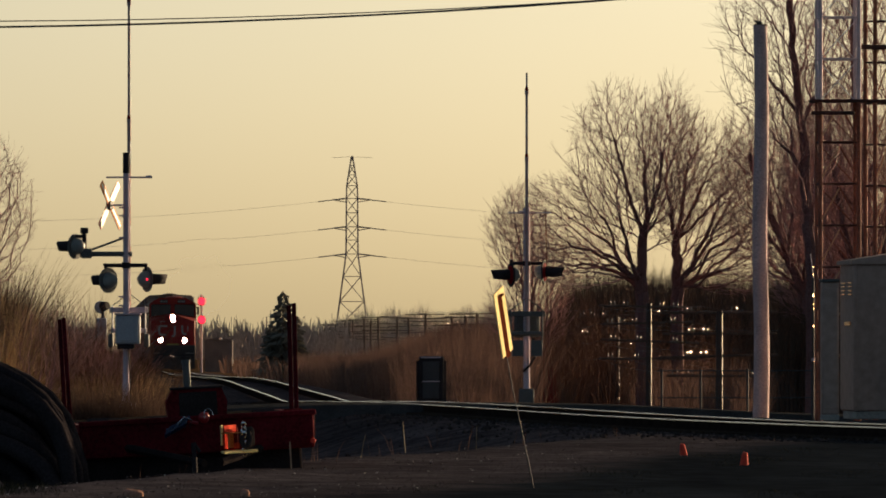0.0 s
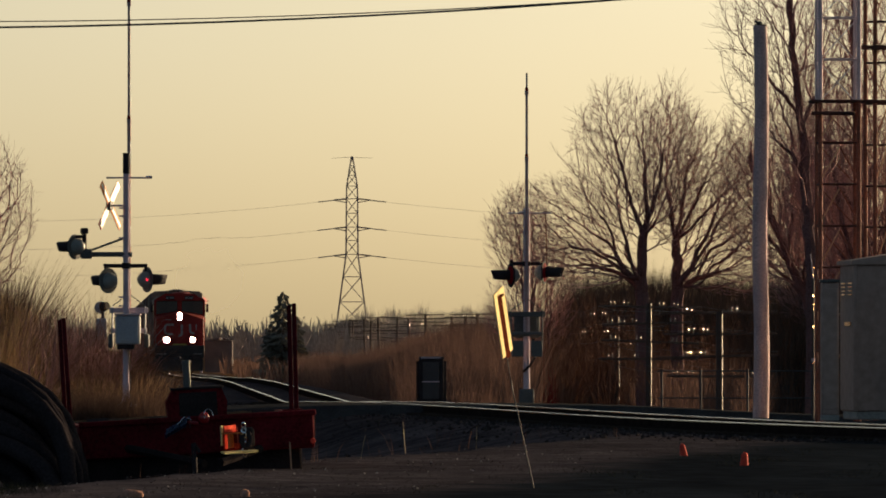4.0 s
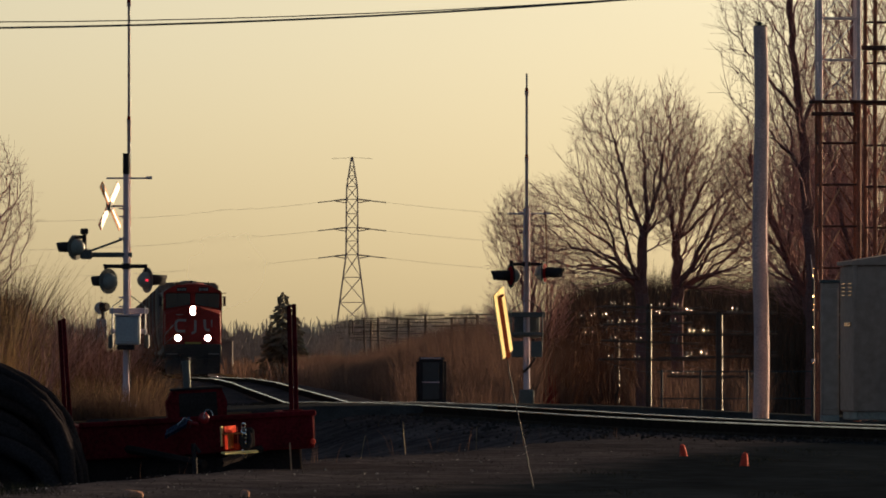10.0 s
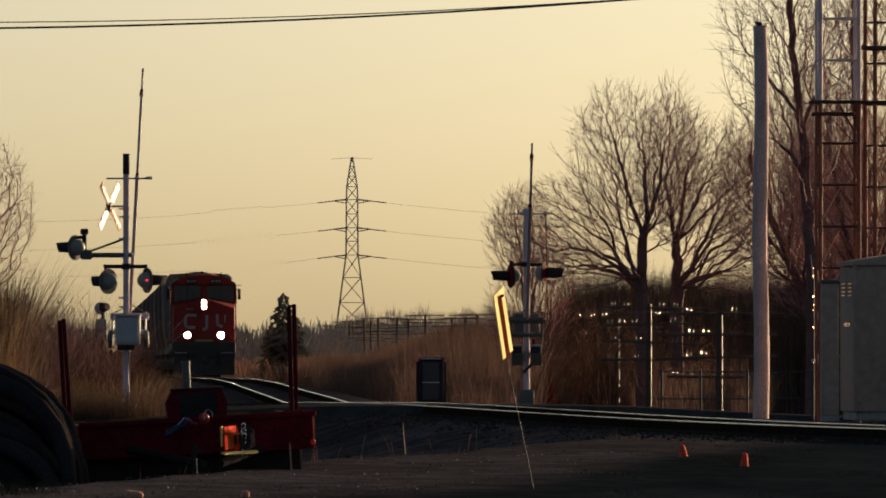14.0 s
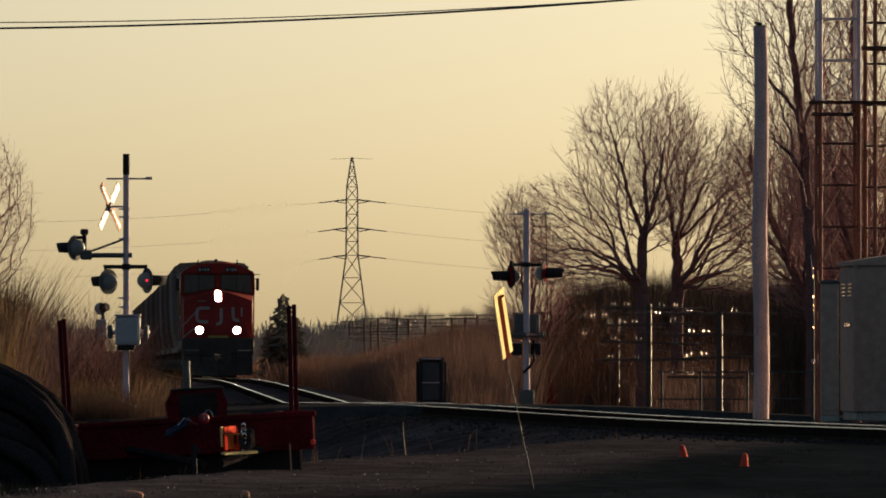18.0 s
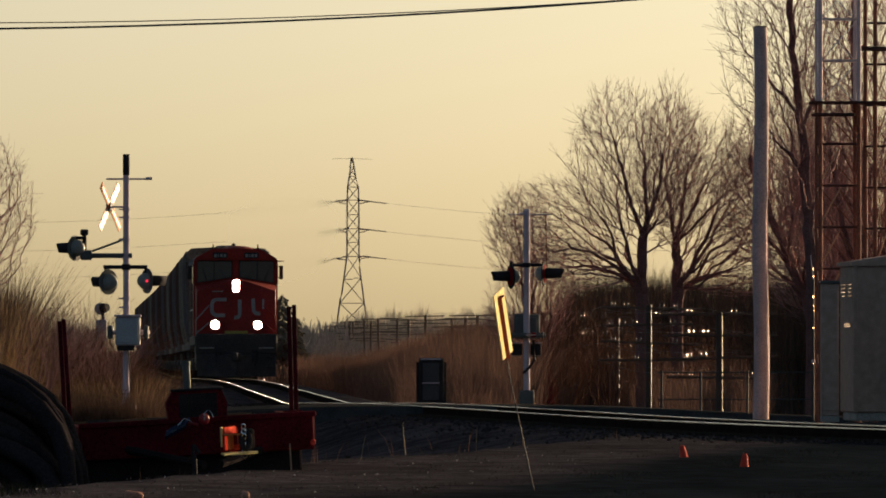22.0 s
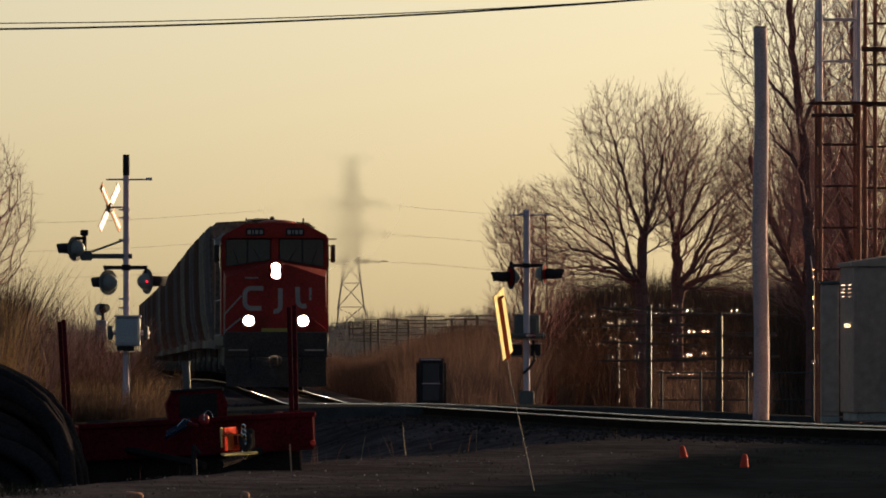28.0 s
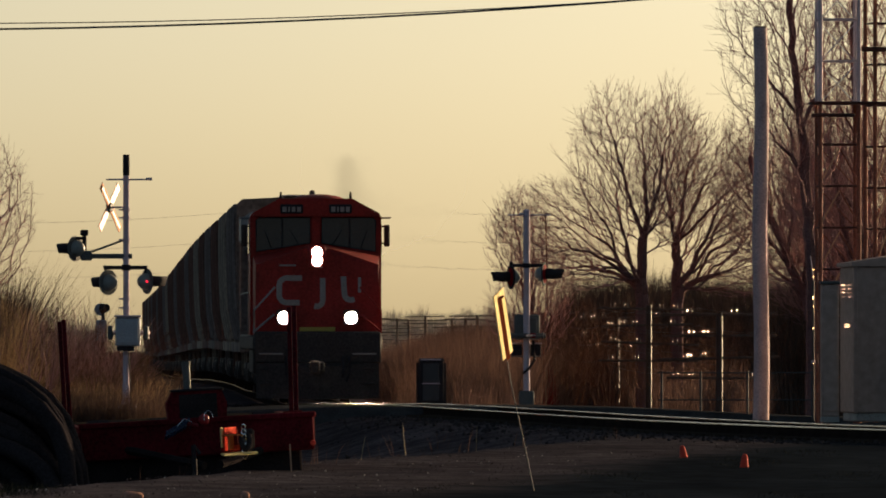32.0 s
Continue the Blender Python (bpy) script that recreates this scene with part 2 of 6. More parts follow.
# ---- mesh building ----
class Shape:
    def __init__(self):
        self.v, self.f = [], []

    def box(self, x0, x1, y0, y1, z0, z1, b=0.0, m=None):
        c = Vector(((x0 + x1) / 2, (y0 + y1) / 2, (z0 + z1) / 2))
        h = (abs(x1 - x0) / 2, abs(y1 - y0) / 2, abs(z1 - z0) / 2)
        base = len(self.v)
        key = {}
        if b <= 0:
            for sx in (-1, 1):
                for sy in (-1, 1):
                    for sz in (-1, 1):
                        key[sx, sy, sz] = len(self.v)
                        self.v.append(c + Vector((sx * h[0], sy * h[1], sz * h[2])))
            q = [((-1, -1, -1), (-1, -1, 1), (-1, 1, 1), (-1, 1, -1)), ((1, -1, -1), (1, 1, -1), (1, 1, 1), (1, -1, 1)),
                 ((-1, -1, -1), (1, -1, -1), (1, -1, 1), (-1, -1, 1)), ((-1, 1, -1), (-1, 1, 1), (1, 1, 1), (1, 1, -1)),
                 ((-1, -1, -1), (-1, 1, -1), (1, 1, -1), (1, -1, -1)), ((-1, -1, 1), (1, -1, 1), (1, 1, 1), (-1, 1, 1))]
            self.f += [tuple(key[k] for k in f) for f in q]
        else:
            b = min(b, min(h) * 0.9)
            for sx in (-1, 1):
                for sy in (-1, 1):
                    for sz in (-1, 1):
                        s = (sx, sy, sz)
                        for a in range(3):
                            key[s, a] = len(self.v)
                            self.v.append(c + Vector([s[i] * (h[i] if i == a else h[i] - b) for i in range(3)]))
            def sgn(a, va, d, vd, e, ve):
                s = [0, 0, 0]
                s[a], s[d], s[e] = va, vd, ve
                return tuple(s)
            for a in range(3):
                d, e = (a + 1) % 3, (a + 2) % 3
                for s in (-1, 1):
                    ring = [key[sgn(a, s, d, i, e, j), a] for i, j in ((-1, -1), (1, -1), (1, 1), (-1, 1))]
                    self.f.append(tuple(ring if s > 0 else ring[::-1]))
                    for t in (-1, 1):
                        q = [key[sgn(a, s, d, t, e, -1), a], key[sgn(a, s, d, t, e, 1), a],
                             key[sgn(a, s, d, t, e, 1), d], key[sgn(a, s, d, t, e, -1), d]]
                        self.f.append(tuple(q if s * t < 0 else q[::-1]))
            for sx in (-1, 1):
                for sy in (-1, 1):
                    for sz in (-1, 1):
                        q = [key[(sx, sy, sz), a] for a in range(3)]
                        self.f.append(tuple(q if sx * sy * sz > 0 else q[::-1]))
        if m is not None:
            for i in range(base, len(self.v)):
                self.v[i] = m @ self.v[i]
        return self

    def rod(self, p, q, r, r2=None, seg=8, caps=True):
        p, q = Vector(p), Vector(q)
        r2 = r if r2 is None else r2
        d = q - p
        if d.length < 1e-6:
            return self
        d.normalize()
        u = d.cross(Vector((0, 0, 1)) if abs(d.z) < 0.9 else Vector((1, 0, 0))).normalized()
        w = d.cross(u)
        base = len(self.v)
        for c, rad in ((p, r), (q, r2)):
            for i in range(seg):
                a = math.tau * i / seg
                self.v.append(c + (u * math.cos(a) + w * math.sin(a)) * rad)
        for i in range(seg):
            j = (i + 1) % seg
            self.f.append((base + i, base + j, base + seg + j, base + seg + i))
        if caps:
            self.f.append(tuple(base + i for i in range(seg))[::-1])
            self.f.append(tuple(base + seg + i for i in range(seg)))
        return self

    def pipe(self, pts, r, seg=6, r2=None):
        """A bent pipe through pts; its rings are shared from piece to piece."""
        pts = [Vector(p) for p in pts]
        r2 = r if r2 is None else r2
        base, n = len(self.v), len(pts)
        ref = Vector((0.03, 0.02, 1))
        for k, p in enumerate(pts):
            d = (pts[min(k + 1, n - 1)] - pts[max(k - 1, 0)]).normalized()
            u = d.cross(ref)
            u = u.normalized() if u.length > 0.05 else d.cross(Vector((1, 0, 0))).normalized()
            w = d.cross(u)
            rad = r + (r2 - r) * k / max(n - 1, 1)
            for i in range(seg):
                a = math.tau * i / seg
                self.v.append(p + (u * math.cos(a) + w * math.sin(a)) * rad)
        for k in range(n - 1):
            for i in range(seg):
                j = (i + 1) % seg
                o = base + k * seg
                self.f.append((o + i, o + j, o + seg + j, o + seg + i))
        self.f.append(tuple(base + i for i in range(seg))[::-1])
        self.f.append(tuple(base + (n - 1) * seg + i for i in range(seg)))
        return self

    def prism(self, outline, axis, a, b):
        """A flat outline (closed) drawn out along an axis from a to b."""
        base, n = len(self.v), len(outline)
        for t in (a, b):
            for p, q in outline:
                self.v.append(Vector({"x": (t, p, q), "y": (p, t, q), "z": (p, q, t)}[axis]))
        for i in range(n):
            j = (i + 1) % n
            self.f.append((base + i, base + j, base + n + j, base + n + i))
        self.f.append(tuple(base + i for i in range(n))[::-1])
        self.f.append(tuple(base + n + i for i in range(n)))
        return self

    def dome(self, c, rx, ry, rz, seg=10, rings=5, low=-1.0):
        base = len(self.v)
        c = Vector(c)
        for k in range(rings + 1):
            a = math.asin(low) + (math.pi / 2 - math.asin(low)) * k / rings
            for i in range(seg):
                t = math.tau * i / seg
                self.v.append(c + Vector((rx * math.cos(a) * math.cos(t), ry * math.cos(a) * math.sin(t), rz * math.sin(a))))
        for k in range(rings):
            for i in range(seg):
                j = (i + 1) % seg
                o = base + k * seg
                self.f.append((o + i, o + j, o + seg + j, o + seg + i))
        self.f.append(tuple(base + i for i in range(seg))[::-1])
        return self

    def turn(self, m):
        self.v = [m @ v for v in self.v]
        return self

    def mesh(self, name, material, smooth=True, fix=True):
        me = bpy.data.meshes.new(name)
        me.from_pydata([tuple(v) for v in self.v], [], self.f)
        if fix and len(self.f) < 3000:
            bm = bmesh.new()
            bm.from_mesh(me)
            bmesh.ops.recalc_face_normals(bm, faces=bm.faces)
            bm.to_mesh(me)
            bm.free()
        me.materials.append(material)
        if smooth:
            me.shade_smooth()
            me.set_sharp_from_angle(angle=radians(38))
        me.update()
        return me


def part(name, shape, material, parent, label=""):
    ob = new(name, shape.mesh(name, material))
    ob.parent = parent
    return tagged(ob, label)


def thing(name, x, y, z, label, category, group="", kind="", rz=0, ry=0):
    return tagged(place(new(name), x, y, z, rz, ry), label, category, group, kind)


def place(ob, x, y, z, rz=0, ry=0):
    ob.matrix_world = pose(x, y, z, 0, ry, rz)
    return ob


def solid(name, shape, material, label, category, group="", kind="", smooth=True):
    return tagged(new(name, shape.mesh(name, material, smooth)), label, category, group, kind)


def S():
    return Shape()


def smooth(a, b, x):
    t = min(max((x - a) / (b - a), 0), 1)
    return t * t * (3 - 2 * t)


# ---- the line of the railway: straight from far off, then bending to the right after the crossing ----
SLOPE = 0.0345
GRADE = ((100, -0.10), (160, -0.08), (205, -0.04), (216, -0.045), (228, -0.10), (239, -0.17), (266, -0.13), (294, -0.10), (334, -0.045),
         (361, -0.055), (388, -0.08), (415, -0.17), (497, -0.365), (551, -0.48), (592, -0.55), (673, -0.57), (1300, -0.62))


def rail_z(y):
    """Height of the rail head at the distance y."""
    for (a, za), (b, zb) in zip(GRADE, GRADE[1:]):
        if y <= b:
            t = min(max((y - a) / (b - a), 0), 1)
            return za + (zb - za) * (t * t * (3 - 2 * t) * 0.5 + t * 0.5)
    return GRADE[-1][1]


BEND = []                      # the track's middle from y = 244 on towards the camera: x, y
bx_, by_, bh_ = -2.96 - SLOPE * (244 - 239.4), 244.0, math.atan(SLOPE)
while by_ > 60:
    BEND.append((bx_, by_))
    turn = smooth(0, 1, (244 - by_) / 18) * radians(4.2) + max(0, (184 - by_)) * radians(0.19)
    bh_ = math.atan(SLOPE) + turn
    bx_, by_ = bx_ + math.sin(bh_) * 1.0, by_ - math.cos(bh_) * 1.0


def track_x(y):
    """The track's middle at the distance y, and its slope there."""
    if y >= 244:
        return -2.96 - SLOPE * (y - 239.4), SLOPE
    for (xa, ya), (xb, yb) in zip(BEND, BEND[1:]):
        if yb <= y <= ya:
            return xa + (xb - xa) * (ya - y) / (ya - yb), (xb - xa) / (ya - yb)
    return BEND[-1][0], 0.3


def edge_y(x):
    """The far edge of the gravel in the foreground."""
    return 137.5 + x * 8.6 + 0.9 * math.sin(x * 1.9)


def ground_z(x, y):
    beyond = y - edge_y(min(max(x, -8), 5))
    g = -0.27 - 0.42 * smooth(0, 16, beyond) - 0.25 * smooth(40, 75, beyond)
    if y < 90:
        g = -0.27 - 0.3 * smooth(90, 60, y)
    g += 0.035 * noise.noise((x * 0.35, y * 0.06, 0)) + 0.02 * noise.noise((x * 1.3, y * 0.3, 3))
    if 90 < y < 1400:
        tx, _ = track_x(y)
        d = abs(x - tx)
        bed = rail_z(y) - 0.20
        g = bed + (g - bed) * smooth(2.0, 5.0, d)
    if y > 600:
        g -= 0.5 * smooth(600, 1500, y)
    return g


def build_ground():
    xs = [-4000, -1500, -600, -250, -120, -70, -45, -32] + [-24 + 0.6 * i for i in range(81)] + [32, 45, 70, 120, 250, 600, 1500, 4000]
    ys = [-3000, -800, -200, -50, 0, 30, 60, 80] + [90 + 0.8 * i for i in range(260)] + [300 + 6 * i for i in range(70)] + \
         [730, 780, 850, 950, 1100, 1400, 2000, 3000, 4600]
    s = S()
    s.v = [Vector((x, y, ground_z(x, y))) for y in ys for x in xs]
    w = len(xs)
    s.f = [(j * w + i, j * w + i + 1, (j + 1) * w + i + 1, (j + 1) * w + i) for j in range(len(ys) - 1) for i in range(w - 1)]
    ob = new("ground", s.mesh("ground", GRAVEL, True, False))
    ob.data.materials.append(FIELD)
    for p in ob.data.polygons:
        c = p.center
        if (c.y > 235 or abs(c.x) > 30) and not (c.y < 700 and abs(c.x - track_x(max(c.y, 92))[0]) < 3.4):
            p.material_index = 1
    return tagged(ob, "dark gravel yard running into dry brown field", "ground", "", "structure")


build_ground()


# ---- track: rails and sleepers ----
def build_track():
    track = tagged(new("railway_track"), "single railway track with polished rail heads on ballast", "railway track", "", "structure")
    stations = [60 + 2.0 * i for i in range(95)] + [250 + 6 * i for i in range(150)]
    for side in (-1, 1):
        foot, head = S(), S()
        rows = []
        for y in stations:
            x, sl = track_x(y)
            c = 1 / math.sqrt(1 + sl * sl)
            rows.append((x + side * 0.753 * c, y + side * 0.753 * sl * c, rail_z(y), c, sl * c))
        for shape, prof in ((foot, ((-0.068, -0.172), (0.068, -0.172), (0.068, -0.155), (0.012, -0.135), (0.012, -0.045), (0.034, -0.035),
                                    (0.034, -0.006), (0.020, -0.003), (-0.020, -0.003), (-0.034, -0.006), (-0.034, -0.035), (-0.012, -0.045), (-0.012, -0.135), (-0.068, -0.155))),
                            (head, ((-0.036, -0.018), (0.036, -0.018), (0.035, -0.007), (0.020, -0.001), (0.0, 0.0), (-0.020, -0.001), (-0.035, -0.007)))):
            n = len(prof)
            for x, y, z, c, k in rows:
                for p, q in prof:
                    shape.v.append(Vector((x + p * c, y + p * k, z + q)))
            for j in range(len(rows) - 1):
                for i in range(n):
                    shape.f.append((j * n + i, j * n + (i + 1) % n, (j + 1) * n + (i + 1) % n, (j + 1) * n + i))
        rail = part("rail", foot, RAIL, track)
        part("rail_head", head, RAILTOP, rail, "polished steel running surface")
    return track


TRACK = build_track()


# ---- the train ----
def bogie(parent, y, axles, wheelbase, gauge=0.75):
    frame_ = S()
    for sx in (-1, 1):
        frame_.box(sx * 0.98 - 0.09, sx * 0.98 + 0.09, y - wheelbase / 2 - 0.45, y + wheelbase / 2 + 0.45, 0.55, 0.85, 0.04)
        for k in range(axles):
            yy = y - wheelbase / 2 + wheelbase * k / (axles - 1)
            frame_.box(sx * 0.98 - 0.12, sx * 0.98 + 0.12, yy - 0.2, yy + 0.2, 0.33, 0.7, 0.03)
    frame_.box(-0.95, 0.95, y - 0.3, y + 0.3, 0.5, 0.8, 0.03)
    b = part("bogie", frame_, LOCOBLACK, parent)
    for k in range(axles):
        yy = y - wheelbase / 2 + wheelbase * k / (axles - 1)
        part("wheelset", S().rod((-0.80, yy, 0.5), (-0.66, yy, 0.5), 0.5, 0.5, 20).rod((0.66, yy, 0.5), (0.80, yy, 0.5), 0.5, 0.5, 20)
             .rod((-0.7, yy, 0.5), (0.7, yy, 0.5), 0.09), RAIL, b)
    return b


def loco():
    t = thing("locomotive", 0, 0, 0, "red and black diesel locomotive with three lit headlights", "locomotive")
    part("platform", S().box(-1.53, 1.53, 0.75, 22.2, 1.25, 1.62, 0.05), LOCOBLACK, t)
    cab = S().prism([(-1.56, 1.62), (1.56, 1.62), (1.56, 4.42), (1.50, 4.52), (0.86, 4.86), (-0.86, 4.86), (-1.50, 4.52), (-1.56, 4.42)], "y", 2.7, 5.6)
    c = part("cab", cab, LOCORED, t)
    brow = S().prism([(-1.50, 4.44), (1.50, 4.44), (1.46, 4.53), (0.85, 4.84), (-0.85, 4.84), (-1.46, 4.53)], "y", 2.45, 2.72)
    part("brow", brow, LOCORED, c)
    # two wide windscreens, their lower edges falling away from the middle, split by a thin bar
    part("window_surround", S().prism([(-1.51, 3.46), (-0.10, 3.70), (0.10, 3.70), (1.51, 3.46), (1.51, 4.46), (-1.51, 4.46)], "y", 2.63, 2.71), LOCORED, c)
    for q in (-1, 1):
        def sill(x):
            return 3.80 - 0.20 * (x - 0.14) / 1.28
        w = part("windscreen", S().prism([(q * 0.14, sill(0.14)), (q * 1.42, sill(1.42)), (q * 1.42, 4.34), (q * 1.36, 4.40), (q * 0.14, 4.40)], "y", 2.605, 2.634), WINDOW, c)
        part("gasket", S().pipe([(q * x, 2.60, z) for x, z in ((0.14, sill(0.14)), (1.42, sill(1.42)), (1.42, 4.34), (1.36, 4.40), (0.14, 4.40), (0.14, sill(0.14)))], 0.018, 6), BLACK, w)
        part("window_bar", S().box(q * 0.80 - 0.02, q * 0.80 + 0.02, 2.59, 2.61, sill(0.8), 4.40, 0.006), BLACK, w)
        part("wiper", S().rod((q * 0.40, 2.58, sill(0.4)), (q * 0.62, 2.58, 4.12), 0.012, seg=5), BLACK, w)
        part("wiper", S().rod((q * 1.05, 2.58, sill(1.05)), (q * 1.22, 2.58, 4.10), 0.012, seg=5), BLACK, w)
    part("centre_post", S().box(-0.11, 0.11, 2.57, 2.64, 3.70, 4.46, 0.02), LOCORED, c)
    nose = S()
    # the nose: full width, its front face leaning, upper corners cut
    nose.v = [Vector(p) for p in ((-1.50, 2.72, 1.62), (1.50, 2.72, 1.62), (1.50, 2.72, 3.50), (0.22, 2.72, 3.76), (-0.22, 2.72, 3.76), (-1.50, 2.72, 3.50),
                                  (-1.47, 0.98, 1.62), (1.47, 0.98, 1.62), (1.45, 1.22, 3.28), (0.34, 1.30, 3.66), (-0.34, 1.30, 3.66), (-1.45, 1.22, 3.28))]
    nose.f = [(0, 1, 7, 6), (1, 2, 8, 7), (2, 3, 9, 8), (3, 4, 10, 9), (4, 5, 11, 10), (5, 0, 6, 11), (6, 7, 8, 9, 10, 11), (0, 5, 4, 3, 2, 1)]
    n = part("nose", nose, LOCORED, t)
    part("nose_door", S().box(-1.20, -0.62, 1.00, 1.10, 1.70, 3.05, 0.02, Matrix.Translation((0, 0.0, 0)) @ pose(0, 0, 0, -4)), LOCORED, n)
    for x0, x1, z0, z1 in ((0.05, 0.12, 3.20, 3.24), (-0.9, -0.5, 3.24, 3.28)):
        part("grab_iron", S().box(x0, x1, 1.10, 1.16, z0, z1, 0.01), LOCOWHITE, n)
    # plain pale strokes with round bends painted across the nose
    def stroke(path, width):
        pts = [Vector((x, 0.965 + 0.24 * (z - 1.62) / 1.6, z)) for x, z in path]
        q = S()
        for k, p in enumerate(pts):
            d = (pts[min(k + 1, len(pts) - 1)] - pts[max(k - 1, 0)]).normalized()
            side = d.cross(Vector((0, 1, 0))).normalized() * (width / 2)
            q.v += [p - side, p + side, p + side + Vector((0, 0.02, 0)), p - side + Vector((0, 0.02, 0))]
        for k in range(len(pts) - 1):
            o = 4 * k
            q.f += [(o + i, o + (i + 1) % 4, o + 4 + (i + 1) % 4, o + 4 + i) for i in range(4)]
        q.f += [(0, 3, 2, 1), tuple(len(q.v) - 4 + i for i in range(4))]
        part("painted_mark", q, LOCOWHITE, n, "faded white painted stroke")

    def bend(cx, cz, r, a0, a1):
        return [(cx + r * math.cos(radians(a0 + (a1 - a0) * i / 6)), cz + r * math.sin(radians(a0 + (a1 - a0) * i / 6))) for i in range(7)]
    stroke([(-0.36, 2.96)] + bend(-0.72, 2.78, 0.18, 90, 180) + bend(-0.72, 2.56, 0.18, 180, 270) + [(-0.42, 2.38)], 0.13)
    stroke([(0.13, 2.96)] + bend(-0.02, 2.44, 0.15, 0, -110), 0.13)
    stroke([(0.62, 3.00)] + bend(0.80, 2.60, 0.16, 180, 300), 0.13)
    stroke([(1.00, 2.62), (1.00, 2.98)], 0.07)
    part("yellow_step_edge", S().box(-0.42, 0.42, 0.94, 0.99, 1.70, 1.80, 0.01), DIRTYELLOW, n, "dirty yellow warning strip")
    # headlight pair on the nose, ditch lights over the pilot
    h = part("headlight_box", S().box(-0.22, 0.22, 1.19, 1.45, 3.20, 3.74, 0.06), LOCORED, n)
    def shroud(x, y, z, r, length):
        """An open tube round a lamp, with a wall of its own."""
        q = S()
        for rad, yy in ((r + 0.015, y), (r + 0.015, y - length), (r, y - length), (r, y)):
            for i in range(20):
                a = math.tau * i / 20
                q.v.append(Vector((x + rad * math.cos(a), yy, z + rad * math.sin(a))))
        for k in range(4):
            for i in range(20):
                q.f.append((k * 20 + i, k * 20 + (i + 1) % 20, (k + 1) % 4 * 20 + (i + 1) % 20, (k + 1) % 4 * 20 + i))
        return q
    for z in (3.37, 3.575):
        part("headlight", S().rod((0, 1.185, z), (0, 1.165, z), 0.112, 0.112, 20), HEAD, h, "lit sealed-beam headlamp")
        part("lamp_ring", shroud(0, 1.20, z, 0.113, 0.10), LOCOBLACK, h)
    for x in (-0.79, 0.79):
        d = part("ditch_light_box", S().box(x - 0.18, x + 0.18, 0.80, 1.0, 1.85, 2.21, 0.04), LOCOBLACK, t)
        part("ditch_light", S().rod((x, 0.79, 2.02), (x, 0.77, 2.02), 0.14, 0.14, 20), HEAD, d, "lit ditch light")
        part("lamp_ring", shroud(x, 0.81, 2.02, 0.141, 0.15), LOCOBLACK, d)
    # pilot, plough and coupler
    pilot = S().box(-1.50, 1.50, 0.62, 0.80, 0.95, 1.70, 0.04)
    pilot.v += [Vector(p) for p in ((-1.45, 0.70, 0.98), (1.45, 0.70, 0.98), (1.45, 0.72, 0.12), (-1.45, 0.72, 0.12), (0, 0.25, 0.85), (0, 0.12, 0.10))]
    o = len(pilot.v) - 6
    pilot.f += [(o, o + 4, o + 5, o + 3), (o + 4, o + 1, o + 2, o + 5), (o, o + 1, o + 4), (o + 3, o + 5, o + 2), (o, o + 3, o + 2, o + 1)]
    p = part("pilot", pilot, LOCOBLACK, t)
    part("coupler", S().box(-0.16, 0.16, 0.0, 0.7, 0.72, 1.0, 0.05).box(-0.2, 0.05, -0.12, 0.1, 0.68, 1.02, 0.05), LOCOBLACK, p)
    for x in (-1.1, 1.1):
        for z in (0.45, 0.8, 1.15):
            part("step", S().box(x - 0.28, x + 0.28, 0.58, 0.66, z, z + 0.04, 0.01), LOCOWHITE if z > 1 else LOCOBLACK, p)
    for x in (-0.75, -0.6, 0.6, 0.75):
        part("air_hose", S().pipe([(x, 0.62, 1.1), (x, 0.45, 0.95), (x, 0.42, 0.7), (x * 0.9, 0.5, 0.5)], 0.03), BLACK, p)
    # handrails
    for s in (-1, 1):
        part("handrail", S().pipe([(s * 1.5, 0.8, 1.66), (s * 1.5, 0.8, 2.2), (s * 1.0, 0.8, 2.75)], 0.025).rod((s * 1.5, 0.8, 1.7), (s * 1.02, 0.8, 2.1), 0.022), LOCOGREY if s < 0 else LOCORED, t)
        part("side_handrail", S().pipe([(s * 1.5, 6.2, 2.65), (s * 1.5, 21.9, 2.65)], 0.022), LOCOWHITE, t)
        m = part("mirror", S().box(s * 1.70 - 0.07, s * 1.70 + 0.07, 3.05, 3.11, 3.72, 4.24, 0.03), LOCOBLACK, c)
        for z in (3.8, 4.2):
            part("mirror_arm", S().rod((s * 1.54, 3.08, z), (s * 1.72, 3.08, z), 0.018), BLACK, m)
        part("sunshade", S().box(s * 1.68 - 0.13, s * 1.68 + 0.13, 3.3, 4.7, 4.40, 4.425, 0, pose(0, 0, 0)), LOCOGREY, c)
        part("side_window", S().box(s * 1.565 - 0.02, s * 1.565 + 0.02, 3.3, 4.8, 3.55, 4.25, 0.01), WINDOW, c)
    for s in (-1, 1):
        nb = part("number_board", S().box(s * 0.58 - 0.27, s * 0.58 + 0.27, 2.40, 2.46, 4.50, 4.72, 0.02), BLACK, c)
        part("digits", S().box(s * 0.58 - 0.22, s * 0.58 - 0.12, 2.385, 2.402, 4.54, 4.66).box(s * 0.58 - 0.08, s * 0.58 - 0.04, 2.385, 2.402, 4.54, 4.66)
             .box(s * 0.58 + 0.00, s * 0.58 + 0.09, 2.385, 2.402, 4.54, 4.66).box(s * 0.58 + 0.13, s * 0.58 + 0.22, 2.385, 2.402, 4.54, 4.66), LOCOWHITE, nb, "light bars")
        part("antenna", S().rod((s * 0.83, 2.9, 4.84), (s * 0.83, 2.9, 5.02), 0.035, 0.02), BLACK, c)
    part("roof_dome", S().dome((0.08, 3.8, 4.84), 0.62, 0.9, 0.14, 16, 4, 0.0), LOCORED, c)
